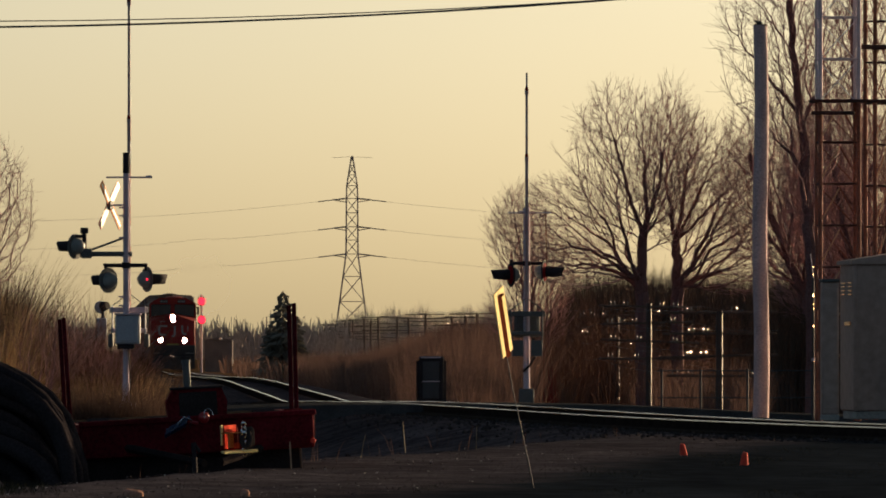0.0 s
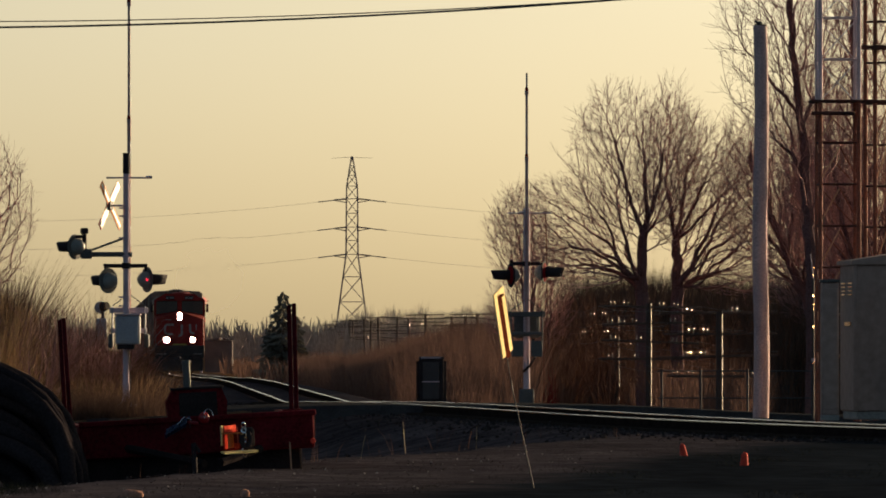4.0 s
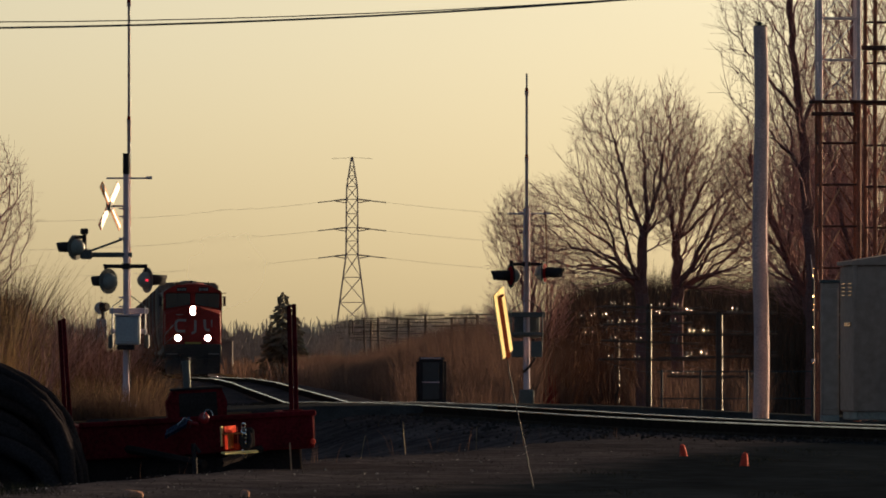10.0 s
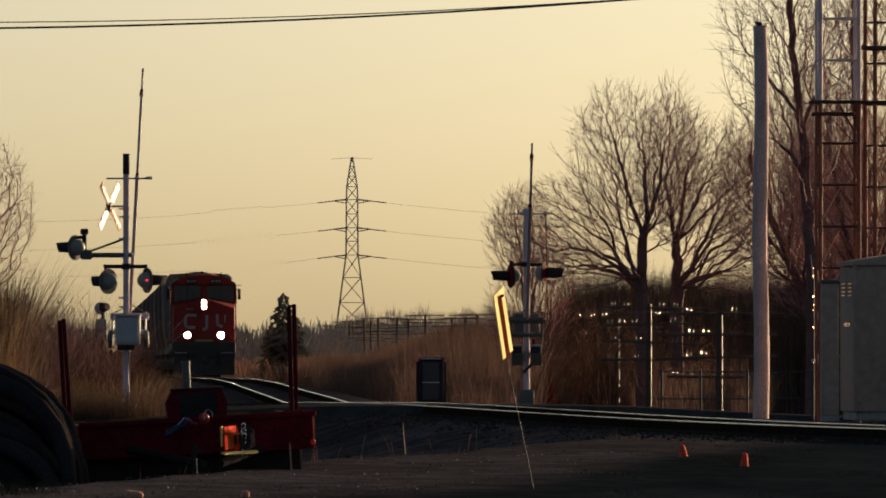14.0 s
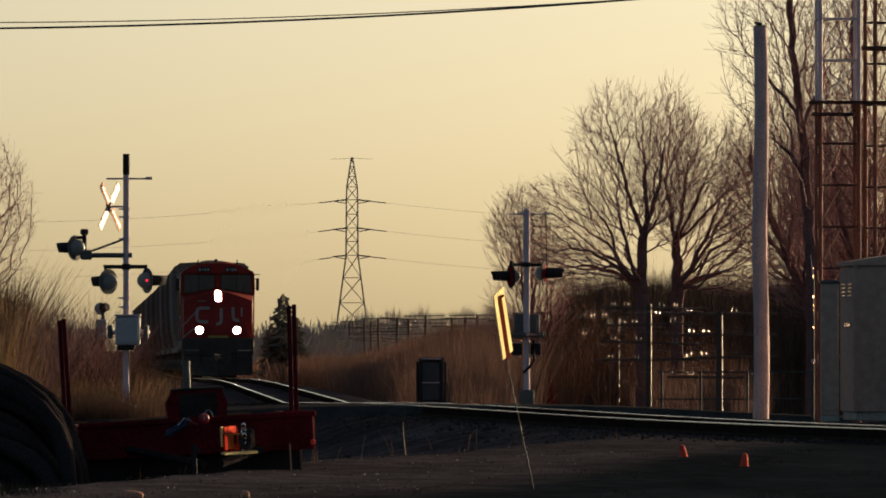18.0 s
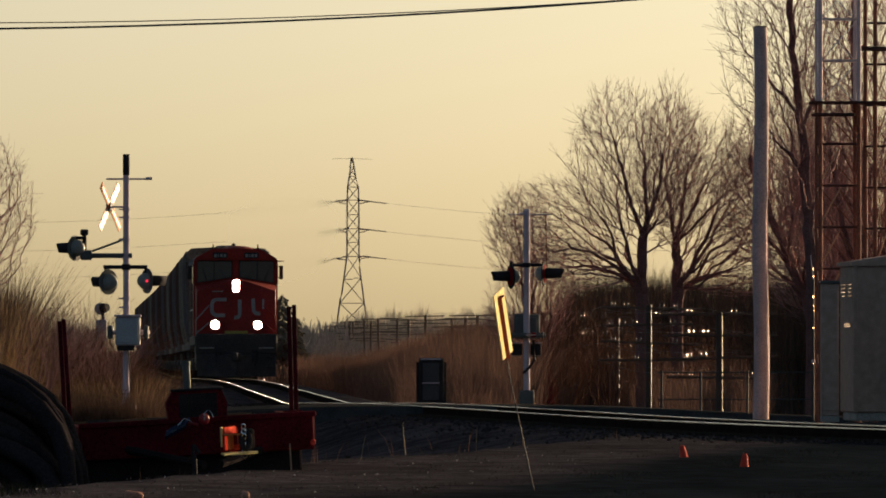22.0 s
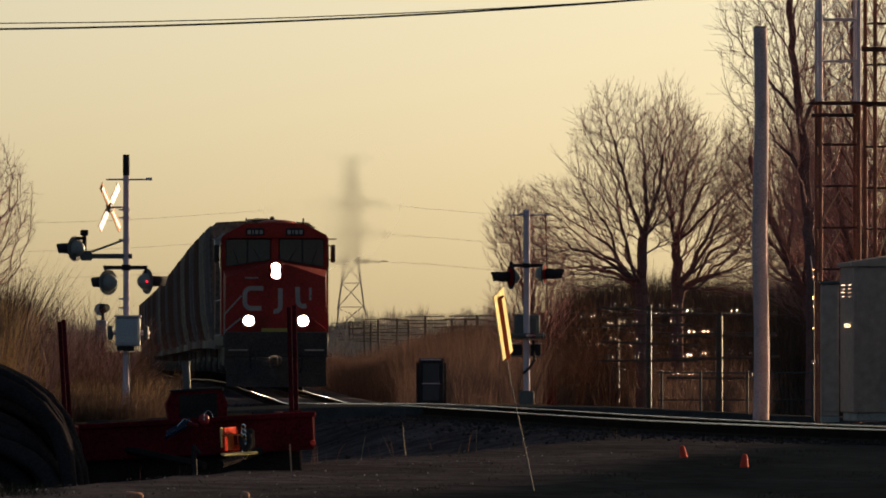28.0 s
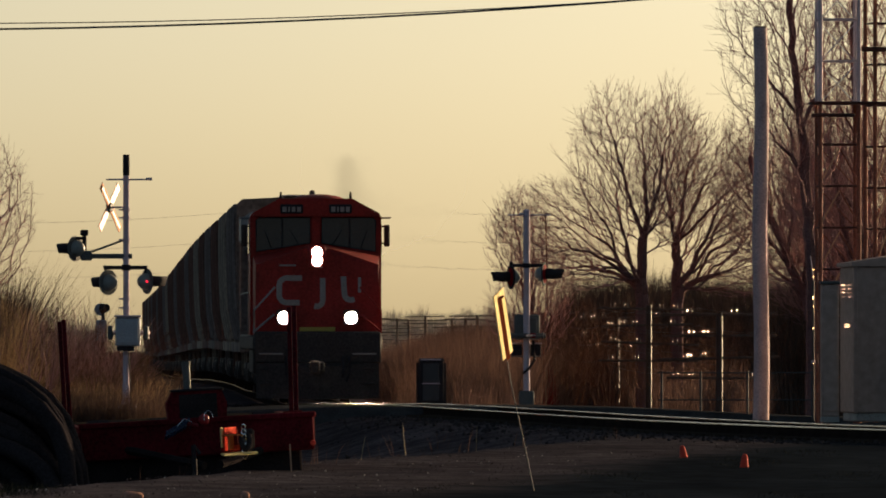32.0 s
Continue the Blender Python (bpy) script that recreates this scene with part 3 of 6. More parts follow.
    part("horn", S().rod((-0.05, 4.9, 4.95), (-0.05, 4.5, 5.02), 0.03, 0.07).box(-0.2, 0.2, 4.85, 5.0, 4.84, 4.98, 0.02), BLACK, c)
    # long hood with its wider radiator end
    hood = part("long_hood", S().prism([(-0.95, 1.62), (0.95, 1.62), (0.95, 4.45), (0.7, 4.62), (-0.7, 4.62), (-0.95, 4.45)], "y", 5.6, 18.2), LOCOBLACK, t)
    part("radiator", S().prism([(-1.2, 1.62), (1.2, 1.62), (1.2, 3.6), (1.55, 4.0), (1.55, 4.55), (1.3, 4.72), (-1.3, 4.72), (-1.55, 4.55), (-1.55, 4.0), (-1.2, 3.6)], "y", 18.2, 21.8), LOCOGREY, t)
    part("exhaust_stack", S().box(-0.4, 0.4, 11.0, 12.2, 4.6, 4.82, 0.04), LOCOBLACK, hood)
    for k in range(9):
        for s in (-1, 1):
            part("hood_door", S().box(s * 0.96 - 0.02, s * 0.96 + 0.02, 6.0 + k * 1.32, 7.2 + k * 1.32, 1.75, 4.2, 0.012), LOCOWHITE if k in (2, 3, 6) else LOCOBLACK, hood)
    part("dynamic_brake_box", S().box(-1.5, 1.5, 5.62, 8.4, 3.5, 4.55, 0.08), LOCOGREY, t)
    part("fuel_tank", S().prism([(-1.4, 1.25), (1.4, 1.25), (1.4, 0.7), (0.9, 0.35), (-0.9, 0.35), (-1.4, 0.7)], "y", 8.3, 14.4), LOCOBLACK, t)
    bogie(t, 4.3, 3, 3.7)
    bogie(t, 18.6, 3, 3.7)
    return t


def hopper(material, name, label):
    """A covered hopper: bulging ribbed sides, sloped ends, a roof walk and hatches."""
    t = thing("hopper_car", 0, 0, 0, label, "railway car", "freight cars of the train")
    L = 18.0
    side = [(0.95, 1.15), (1.38, 1.5), (1.53, 2.3), (1.58, 3.4), (1.59, 4.5), (1.57, 5.0), (1.44, 5.12), (0.5, 5.17)]
    outline = side + [(-x, z) for x, z in side[::-1]]
    body = part("tank", S().prism(outline, "y", 1.6, L - 1.6), material, t)
    for s in (-1, 1):
        for k in range(15):
            y = 1.9 + k * (L - 3.8) / 14
            rib = S()
            pts = [(s * (x + 0.02), y, z) for x, z in side[1:6]]
            rib.pipe(pts, 0.055, 5)
            part("rib", rib, material, body)
        part("side_sill", S().box(s * 1.45 - 0.06, s * 1.45 + 0.06, 0.6, L - 0.6, 1.15, 1.42, 0.02), material, t)
        part("ladder", S().rod((s * 1.5, 0.75, 1.2), (s * 1.5, 0.75, 4.7), 0.02, seg=5).rod((s * 1.1, 0.75, 1.2), (s * 1.1, 0.75, 4.7), 0.02, seg=5), material, t)
    for y, d in ((0.7, -1), (L - 0.7, 1)):
        part("end_cage", S().box(-1.4, 1.4, y - 0.05, y + 0.05, 1.15, 1.5, 0.02).rod((-1.2, y, 1.4), (-1.0, y - d * 1.0, 4.95), 0.06).rod((1.2, y, 1.4), (1.0, y - d * 1.0, 4.95), 0.06), material, t)
    part("slope_sheet", S().prism([(0.9, 1.5), (1.62, 4.95), (1.62, 1.2)], "x", -1.3, 1.3).prism([(L - 0.9, 1.5), (L - 1.62, 4.95), (L - 1.62, 1.2)], "x", -1.3, 1.3), material, body)
    part("roof_walk", S().box(-0.45, 0.45, 0.9, L - 0.9, 5.20, 5.22).box(-0.4, -0.34, 1.6, L - 1.6, 5.14, 5.205).box(0.34, 0.4, 1.6, L - 1.6, 5.14, 5.205), GALV, t)
    for k in range(5):
        part("hatch", S().box(-0.28, 0.28, 3.0 + k * 2.7, 4.6 + k * 2.7, 5.14, 5.26, 0.04), material, t)
    for k in range(3):
        y = L / 2 + (k - 1) * 4.2
        part("chute", S().prism([(y - 1.5, 1.3), (y + 1.5, 1.3), (y + 0.5, 0.45), (y - 0.5, 0.45)], "x", -1.0, 1.0), material, t)
    part("centre_sill", S().box(-0.25, 0.25, 0.0, L, 0.85, 1.2, 0.03), LOCOBLACK, t)
    bogie(t, 2.4, 2, 1.8)
    bogie(t, L - 2.4, 2, 1.8)
    return t


LOCO = loco()


def exhaust_haze():
    """Hot clear gas over the engine, drifting to its side: it only smears what lies behind it, less towards the rim of each billow."""
    m = bpy.data.materials.new("hot_gas")
    m.use_nodes = True
    n, l = m.node_tree.nodes, m.node_tree.links
    n.remove(n["Principled BSDF"])
    r = n.new("ShaderNodeBsdfRefraction")
    r.inputs["Color"].default_value = (1, 1, 1, 1)
    r.inputs["IOR"].default_value = 1.0035
    co, far_, fade, eddy, prod = n.new("ShaderNodeTexCoord"), n.new("ShaderNodeVectorMath"), n.new("ShaderNodeMapRange"), n.new("ShaderNodeTexNoise"), n.new("ShaderNodeMath")
    far_.operation, prod.operation, fade.interpolation_type = "LENGTH", "MULTIPLY", "SMOOTHSTEP"
    fade.inputs[1].default_value, fade.inputs[2].default_value, fade.inputs[3].default_value, fade.inputs[4].default_value = 0.25, 0.98, 0.85, 0.0
    eddy.inputs["Scale"].default_value = 2.4
    l.new(co.outputs["Object"], far_.inputs[0])
    l.new(far_.outputs["Value"], fade.inputs[0])
    l.new(co.outputs["Object"], eddy.inputs["Vector"])
    l.new(fade.outputs[0], prod.inputs[0])
    l.new(eddy.outputs[0], prod.inputs[1])
    l.new(prod.outputs[0], r.inputs["Roughness"])
    l.new(r.outputs[0], n["Material Output"].inputs["Surface"])
    t = thing("exhaust_haze", 0, 0, 0, "shimmering hot exhaust gas drifting beside the engine", "exhaust")
    for x, y, z, a, b in ((1.8, 9, 5.4, 2.4, 3.2), (2.4, 12, 5.8, 2.7, 3.5), (1.4, 15, 6.0, 2.7, 3.3)):
        f = S()
        rings, seg = 8, 28
        for k in range(rings + 1):
            for i in range(seg):
                q = math.tau * i / seg
                f.v.append(Vector((k / rings * math.cos(q), 0.1 * (1 - (k / rings) ** 2), k / rings * math.sin(q))))
        f.f = [(k * seg + i, k * seg + (i + 1) % seg, (k + 1) * seg + (i + 1) % seg, (k + 1) * seg + i) for k in range(rings) for i in range(seg)]
        ob = part("gas_billow", f, m, t)
        ob.location, ob.scale = (x, y, z), (a, 1, b)
        ob.visible_shadow = False
    return t


HAZE = exhaust_haze()
CARS = []
_kinds = [hopper(CARGREY, "grey", "dusty grey covered hopper car with ribbed sides"),
          hopper(CARBROWN, "brown", "rust-brown covered hopper car with ribbed sides"),
          hopper(CARTAN, "tan", "pale tan covered hopper car with ribbed sides")]
_order = (0, 2, 1, 0, 1, 2, 1, 0, 1, 1, 0, 1, 1, 2, 0, 1, 1, 0, 1, 1, 0, 1, 2, 1, 0, 1, 1)
for i, k in enumerate(_order):
    CARS.append(copy_thing(_kinds[k], Matrix.Identity(4)) if k in _order[:i] else _kinds[k])


# ---- crossing masts with lamps and gates ----
def lamp_head(parent, x, y, z, d, lit=False, up=0.0):
    """One flashing-light unit facing along d: round background, housing, hood and red lens."""
    d = Vector(d).normalized()
    c = Vector((x, y, z))
    m = Matrix.Translation(c) @ d.to_track_quat("Z", "Y").to_matrix().to_4x4()
    disc = S().rod((0, 0, -0.012), (0, 0, 0.012), 0.255, 0.255, 24).turn(m)
    a = part("background", disc, DARKBOX if d.y > 0.3 else BLACK, parent, "round dark background disc")
    part("housing", S().dome((0, 0, 0), 0.17, 0.17, 0.20, 14, 5, 0.0).turn(m @ pose(0, 0, -0.01, 180)), HOUSING, a)
    part("lens", S().rod((0, 0, 0.012), (0, 0, 0.05), 0.20, 0.15, 18).turn(m), LENS, a)
    hood = S()
    n = 14
    for k, yy in enumerate((0.0, 0.44)):
        for i in range(n):
            t = radians(-60 + 300 * i / (n - 1))
            r = 0.125 - 0.02 * k
            hood.v.append(Vector((r * math.cos(t), r * math.sin(t), yy if not k else yy * (0.85 + 0.15 * max(0, math.sin(t))))))
    hood.f = [(i, i + 1, n + i + 1, n + i) for i in range(n - 1)]
    m2 = m
    hd = S()
    up_axis = (m.inverted().to_3x3() @ Vector((0, 0, 1)))
    ang = math.atan2(up_axis.y, up_axis.x) - math.pi / 2
    hd.v, hd.f = hood.v, hood.f
    ob = part("hood", hd.turn(m2 @ Matrix.Rotation(ang, 4, "Z")), BLACK, a)
    sol = ob.modifiers.new("thick", "SOLIDIFY")
    sol.thickness = 0.006
    if lit:
        part("peephole", S().rod((-0.13, 0.0, -0.06), (-0.175, 0.0, -0.09), 0.02, 0.02, 10).turn(m), REDLAMP, a, "small lit red back indicator")
    return a


def gate_arm(parent, x, y, z, length, joints, weights=True):
    """A gate arm standing straight up from its pivot at the origin of the part."""
    hub = part("gate_arm", S().rod((-0.36, 0, 0), (0.36, 0, 0), 0.05, 0.05, 12), GALV if weights else DARKBOX, parent, "red and white striped crossing gate arm")
    hub.location = (x, y, z)
    cuts = [0.0] + list(joints) + [length]
    widths = (0.032, 0.024, 0.017)
    for k in range(len(cuts) - 1):
        a, b = cuts[k], cuts[k + 1]
        r = widths[k]
        part("tube", S().rod((0, 0, a), (0, 0, b), r, r, 12), ARMGREY, hub, "weathered grey fibreglass tube")
        n = max(1, round((b - a) / 0.42))
        for i in range(n):
            z0, z1 = a + (b - a) * i / n, a + (b - a) * (i + 1) / n
            for s in (-1, 1):
                part("stripe", S().box(s * r - 0.002, s * r + 0.002, -r * 0.6, r * 0.6, z0 + 0.004, z1 - 0.004), GATERED if (i + k) % 2 else WHITE, hub)
        if k:
            part("joint", S().rod((0, 0, a - 0.06), (0, 0, a + 0.05), 0.042, 0.042, 12), ARMGREY, hub)
            part("arm_lamp", S().rod((-0.03, 0, a + 0.05), (0.03, 0, a + 0.05), 0.05, 0.05, 10), LENS, hub)
    part("cross_plate", S().box(-0.39, 0.39, -0.05, 0.05, 0.36, 0.47, 0.01), GALV if weights else DARKBOX, hub, "flat steel arm bracket")
    for s in (-1, 1):
        part("side_plate", S().box(s * 0.33 - 0.015, s * 0.33 + 0.015, -0.07, 0.07, -0.32, 0.50, 0.02), BOXGREY if weights else DARKBOX, hub)
        part("brace", S().rod((s * 0.33, 0, 0.5), (0, 0, 0.75), 0.010, 0.010, 6), DARKBOX, hub)
        if weights:
            part("counterweight", S().box(s * 0.36 - 0.05, s * 0.36 + 0.05, -0.14, 0.14, -0.34, -0.06, 0.03), DARKBOX, hub)
        else:
            w = part("counterweight", S().box(s * 0.20 - 0.11, s * 0.20 + 0.11, -0.42, -0.18, -0.46, -0.16, 0.02), BLACK, hub)
            part("weight_plate", S().box(s * 0.20 - 0.12, s * 0.20 + 0.12, -0.175, -0.15, -0.48, -0.14, 0.006), GALV, w)
            part("weight_plate", S().box(s * 0.20 - 0.12, s * 0.20 + 0.12, -0.445, -0.424, -0.48, -0.14, 0.006), DARKBOX, w)
    return hub


def crossing_mast_near():
    t = thing("crossing_signal", -6.37, 204, -0.10, "grey crossing signal mast with crossbuck, black lamps and gate", "crossing signal", "crossing signals")
    top = 5.13
    pole = part("pole", S().rod((0, 0, 0.1), (0, 0, top - 0.4), 0.062, 0.062, 16), GALV, t)
    part("pole_top", S().rod((0, 0, top - 0.42), (0, 0, top), 0.068, 0.068, 16), BLACK, pole, "dark pole extension")
    part("base", S().box(-0.2, 0.2, -0.2, 0.2, 0.0, 0.12, 0.02).rod((0, 0, 0.1), (0, 0, 0.5), 0.085, 0.075, 16), GALV, t)
    part("top_rod", S().rod((-0.40, 0, 4.63), (0.52, 0, 4.63), 0.018, 0.018, 8).rod((0.40, 0, 4.64), (0.52, 0, 4.64), 0.03, 0.03, 8), GALV, t)
    for z in (2.05, 2.23, 3.86, 4.02, 3.42, 3.05):
        part("band", S().rod((0, 0, z - 0.025), (0, 0, z + 0.025), 0.078, 0.078, 14).box(-0.15, -0.05, -0.02, 0.02, z - 0.015, z + 0.015), GALV, pole)
    for a in (45, -45):
        off = -0.02 if a > 0 else 0.012
        m = pose(-0.33, -0.02, 4.07) @ Matrix.Rotation(radians(66), 4, "Z") @ Matrix.Rotation(radians(a), 4, "Y")
        # One blade's wide edge is orange, the tint of grazing sun put into colour.
        blade = part("crossbuck_blade", S().box(-0.62, 0.62, -0.008 + off, 0.008 + off, -0.085, 0.085, 0.004).turn(m), GATERED if a < 0 else SUNORANGE, t, "coloured edge of the sunlit crossbuck board")
        part("blade_face", S().box(-0.59, 0.59, -0.012 + off, 0.012 + off, -0.054 if a < 0 else -0.022, 0.054 if a < 0 else 0.022).turn(m), WHITE, blade, "white reflective sheeting")
    part("crossbuck_hub", S().box(-0.09, 0.09, -0.05, 0.05, -0.09, 0.09, 0.02).turn(pose(-0.33, -0.02, 4.07, 0, 0, 66)), DARKBOX, t)
    part("crossbuck_bracket", S().rod((-0.36, 0, 4.07), (0, 0, 4.07), 0.02), GALV, t)
    # side arm with its own lamp
    part("side_arm", S().rod((-0.86, 0, 3.09), (0.12, 0, 3.09), 0.05, 0.05, 12).rod((-0.82, 0, 3.13), (-0.03, 0, 3.42), 0.022, 0.022, 8)
         .box(-0.92, -0.68, -0.1, 0.1, 3.0, 3.2, 0.03), DARKBOX, t)
    part("junction", S().rod((-0.84, 0, 3.1), (-0.84, 0, 3.6), 0.045, 0.045, 10).box(-0.92, -0.76, -0.06, 0.06, 3.5, 3.62, 0.02)
         .rod((-0.86, 0, 3.45), (-1.1, 0.0, 3.44), 0.035, 0.035, 8), BLACK, t)
    lamp_head(t, -1.02, -0.02, 3.24, (-0.82, 0.57, 0))
    part("lamp_arm", S().rod((-0.44, 0, 2.86), (0.40, 0, 2.86), 0.042, 0.042, 10).rod((0, 0, 2.80), (0, 0, 2.92), 0.09, 0.09, 12)
         .rod((-0.44, 0, 2.90), (-0.38, 0, 2.70), 0.03, 0.03).rod((0.40, 0, 2.90), (0.40, 0, 2.70), 0.03, 0.03), BLACK, t)
    lamp_head(t, -0.36, -0.02, 2.56, (-0.72, 0.69, 0))
    lamp_head(t, 0.42, -0.02, 2.58, (0.88, 0.47, 0), True)
    mech = part("gate_mechanism", S().box(-0.21, 0.29, -0.34, 0.0, 1.28, 1.86, 0.03), BOXGREY, t, "grey gate mechanism case")
    part("case_door", S().box(-0.17, 0.25, -0.355, -0.335, 1.34, 1.80, 0.02), BOXGREY, mech)
    part("case_lid", S().box(-0.23, 0.31, -0.37, 0.02, 1.86, 1.90, 0.01), GALV, mech)
    part("case_foot", S().box(-0.18, 0.18, -0.30, -0.04, 1.18, 1.30, 0.02), BLACK, mech)
    part("conduit", S().pipe([(0.05, -0.1, 1.2), (0.07, -0.1, 0.8), (0.09, -0.05, 0.4), (0.08, 0, 0.0)], 0.014), BLACK, t)
    return t, gate_arm(t, 0.05, 0.14, 1.55, 7.3, (4.24, 6.6))


def crossing_mast_far():
    t = thing("crossing_signal", 1.764, 214, -0.10, "grey crossing signal mast with two hooded lamps and gate", "crossing signal", "crossing signals")
    top = 4.12
    pole = part("pole", S().rod((0, 0, 0.1), (0, 0, top), 0.068, 0.068, 16), GALV, t)
    part("cap", S().dome((0, 0, top), 0.08, 0.08, 0.05, 12, 3, 0.0), GALV, pole)
    part("base", S().box(-0.16, 0.16, -0.16, 0.16, 0.0, 0.34, 0.03), DARKBOX, t)
    part("top_rod", S().rod((-0.40, 0, 4.05), (0.52, 0, 4.05), 0.014, 0.014, 8).rod((-0.16, 0, 4.06), (-0.04, 0, 4.06), 0.03, 0.03, 8), GALV, t)
    part("drop_rod", S().pipe([(0.40, -0.02, 4.04), (0.42, -0.02, 3.2), (0.43, -0.02, 2.5), (0.45, -0.02, 2.02)], 0.012), RUST, t)
    for z in (3.65, 3.45, 2.45, 2.25, 2.86):
        part("band", S().rod((0, 0, z - 0.02), (0, 0, z + 0.02), 0.082, 0.082, 14), GALV, pole)
    part("lamp_arm", S().rod((-0.34, 0, 2.98), (0.36, 0, 2.98), 0.035, 0.035, 10).rod((0, 0, 2.93), (0, 0, 3.03), 0.09, 0.09, 12)
         .box(-0.36, -0.28, -0.04, 0.04, 2.78, 3.06, 0.02).box(0.30, 0.38, -0.04, 0.04, 2.78, 3.0, 0.02), BLACK, t)
    lamp_head(t, -0.33, -0.03, 2.74, (-0.92, -0.30, 0))
    lamp_head(t, 0.37, -0.03, 2.80, (0.95, -0.22, 0))
    mech = part("gate_mechanism", S().box(-0.26, 0.28, 0.08, 0.46, 1.42, 1.95, 0.03), DARKBOX, t, "dark grey gate mechanism case")
    part("case_door", S().box(-0.20, 0.22, 0.065, 0.085, 1.5, 1.88, 0.02), DARKBOX, mech)
    part("conduit", S().pipe([(0.14, -0.05, 1.4), (0.17, -0.08, 1.0), (0.06, -0.1, 0.82), (-0.08, -0.1, 0.70)], 0.03), BLACK, t)
    return t, gate_arm(t, 0.0, -0.14, 1.50, 5.5, (3.7, 5.1), False)


MAST_NEAR, GATE_NEAR = crossing_mast_near()
MAST_FAR, GATE_FAR = crossing_mast_far()


# ---- poles, tower, cabinets ----
def utility_pole():
    s = S()
    h = 7.35
    s.pipe([(0.02 * math.sin(k), 0, h * k / 10) for k in range(11)], 0.150, 20, 0.128)
    t = thing("utility_pole", 5.95, 190, -0.20, "bare weathered wooden pole cut off at the top", "pole")
    part("shaft", s, WOOD, t)
    part("top_cap", S().rod((0.0, 0, h - 0.01), (0.0, 0, h + 0.02), 0.125, 0.115, 20), OLDWOOD, t)
    part("ground_wire", S().pipe([(0.13, -0.06, 0.1), (0.125, -0.06, 3), (0.11, -0.06, 6.8)], 0.006, 5), GALV, t)


utility_pole()


def lattice_tower(x, y, w, h, z0, rot, label, split, bracket):
    t = thing("lattice_tower", x, y, z0, label, "tower", rz=rot)
    hw = w / 2
    step = 0.80
    n = int(h / step) - 1
    corners = [(-hw, -hw), (hw, -hw), (hw, hw), (-hw, hw)]
    for cx, cy in corners:
        part("leg", S().rod((cx, cy, 0), (cx, cy, split), 0.042, 0.042, 12), RUST, t, "rusty red lower leg")
        if split < h:
            part("upper_leg", S().rod((cx, cy, split), (cx, cy, h), 0.042, 0.042, 12), PALESTEEL, t, "pale galvanised upper leg")
    for k in range(n):
        z = 0.56 + k * step
        mt = RUST if z < split - 0.1 else PALESTEEL
        for i in range(4):
            (ax, ay), (bx, by) = corners[i], corners[(i + 1) % 4]
            part("girt", S().rod((ax, ay, z), (bx, by, z), 0.018, 0.018, 6), BRACKET if z < split - 0.1 else PALESTEEL, t)
            if i == 0 and z < split - 0.1:
                # braces meeting in the middle of the panel
                # Left brace is painted pale as if the sun caught it, its pair stays rust.
                part("brace", S().rod((ax, ay, z + 0.06), (0, ay, z + step - 0.08), 0.017, 0.017, 6), LITPALE, t, "brace painted pale as if sunlit")
                part("brace", S().rod((bx, by, z + 0.06), (0, by, z + step - 0.08), 0.017, 0.017, 6), RUST, t)
            elif i == 0 or i == 2:
                part("brace", S().rod((ax, ay, z), (bx, by, z + step), 0.011, 0.011, 6), mt, t)
            else:
                part("brace", S().rod((bx, by, z), (ax, ay, z + step), 0.009, 0.009, 6), mt, t)
    part("antenna_bracket", S().box(*bracket, 0.02), BRACKET, t, "dark steel antenna bracket")
    part("splice_plate", S().box(-hw - 0.16, hw + 1.0, -hw - 0.05, hw + 0.05, split - 0.03, split + 0.02, 0.01), BRACKET, t)
    return t


lattice_tower(7.60, 195.2, 0.74, 11.0, -0.3, 3, "steel lattice tower, rusty below and grey above", 6.16, (-0.55, 0.28, -0.55, -0.40, 5.88, 5.95))
lattice_tower(8.55, 197.5, 0.50, 11.0, -0.3, 20, "slim dark rusty lattice mast", 11.0, (-0.68, 0.5, -0.50, -0.30, 7.20, 7.29))


def bungalow():
    t = thing("equipment_shelter", 8.93, 186.70, -0.2, "dull aluminium railway equipment shelter with a louvred vent", "shelter", rz=4)
    body = part("shell", S().box(-1.5, 1.5, -1.2, 1.2, 0.15, 2.84, 0.03), ALU, t)
    for k in range(7):
        part("panel_seam", S().box(-1.18 + k * 0.42, -1.16 + k * 0.42, -1.208, -1.198, 0.2, 2.80), ALU, body)
    part("roof", S().prism([(-1.56, 2.84), (1.56, 2.84), (1.56, 2.91), (0, 3.16), (-1.56, 2.91)], "y", -1.27, 1.27), ALU, t)
    part("corner_post", S().box(-1.515, -1.44, -1.215, -1.14, 0.15, 2.84, 0.012), ALU, t)
    part("plinth", S().box(-1.45, 1.45, -1.15, 1.15, 0, 0.17, 0.02), CONCRETE, t)
    vent = part("vent", S().box(-1.508, -1.495, -1.0, 1.0, 2.25, 2.58), ALU, body)
    # Slats and added plate are glossy and turned to mirror the train's headlights.
    for k in range(4):
        for y in (-0.9, 0.2):
            part("louvre", S().box(-0.006, 0.006, -0.33, 0.33, 0, 0.022).turn(pose(-1.514, y + 0.33, 2.28 + k * 0.07, 0, 0, -1.1)), PLATE, vent)
    part("mirror_plate", S().box(-0.006, 0.006, -0.6, 0.6, 0.02, 0.09).turn(pose(-1.514, -0.15, 1.70, 0, 0, -1.1)), PLATE, body, "glossy plate added to mirror the headlights")


bungalow()


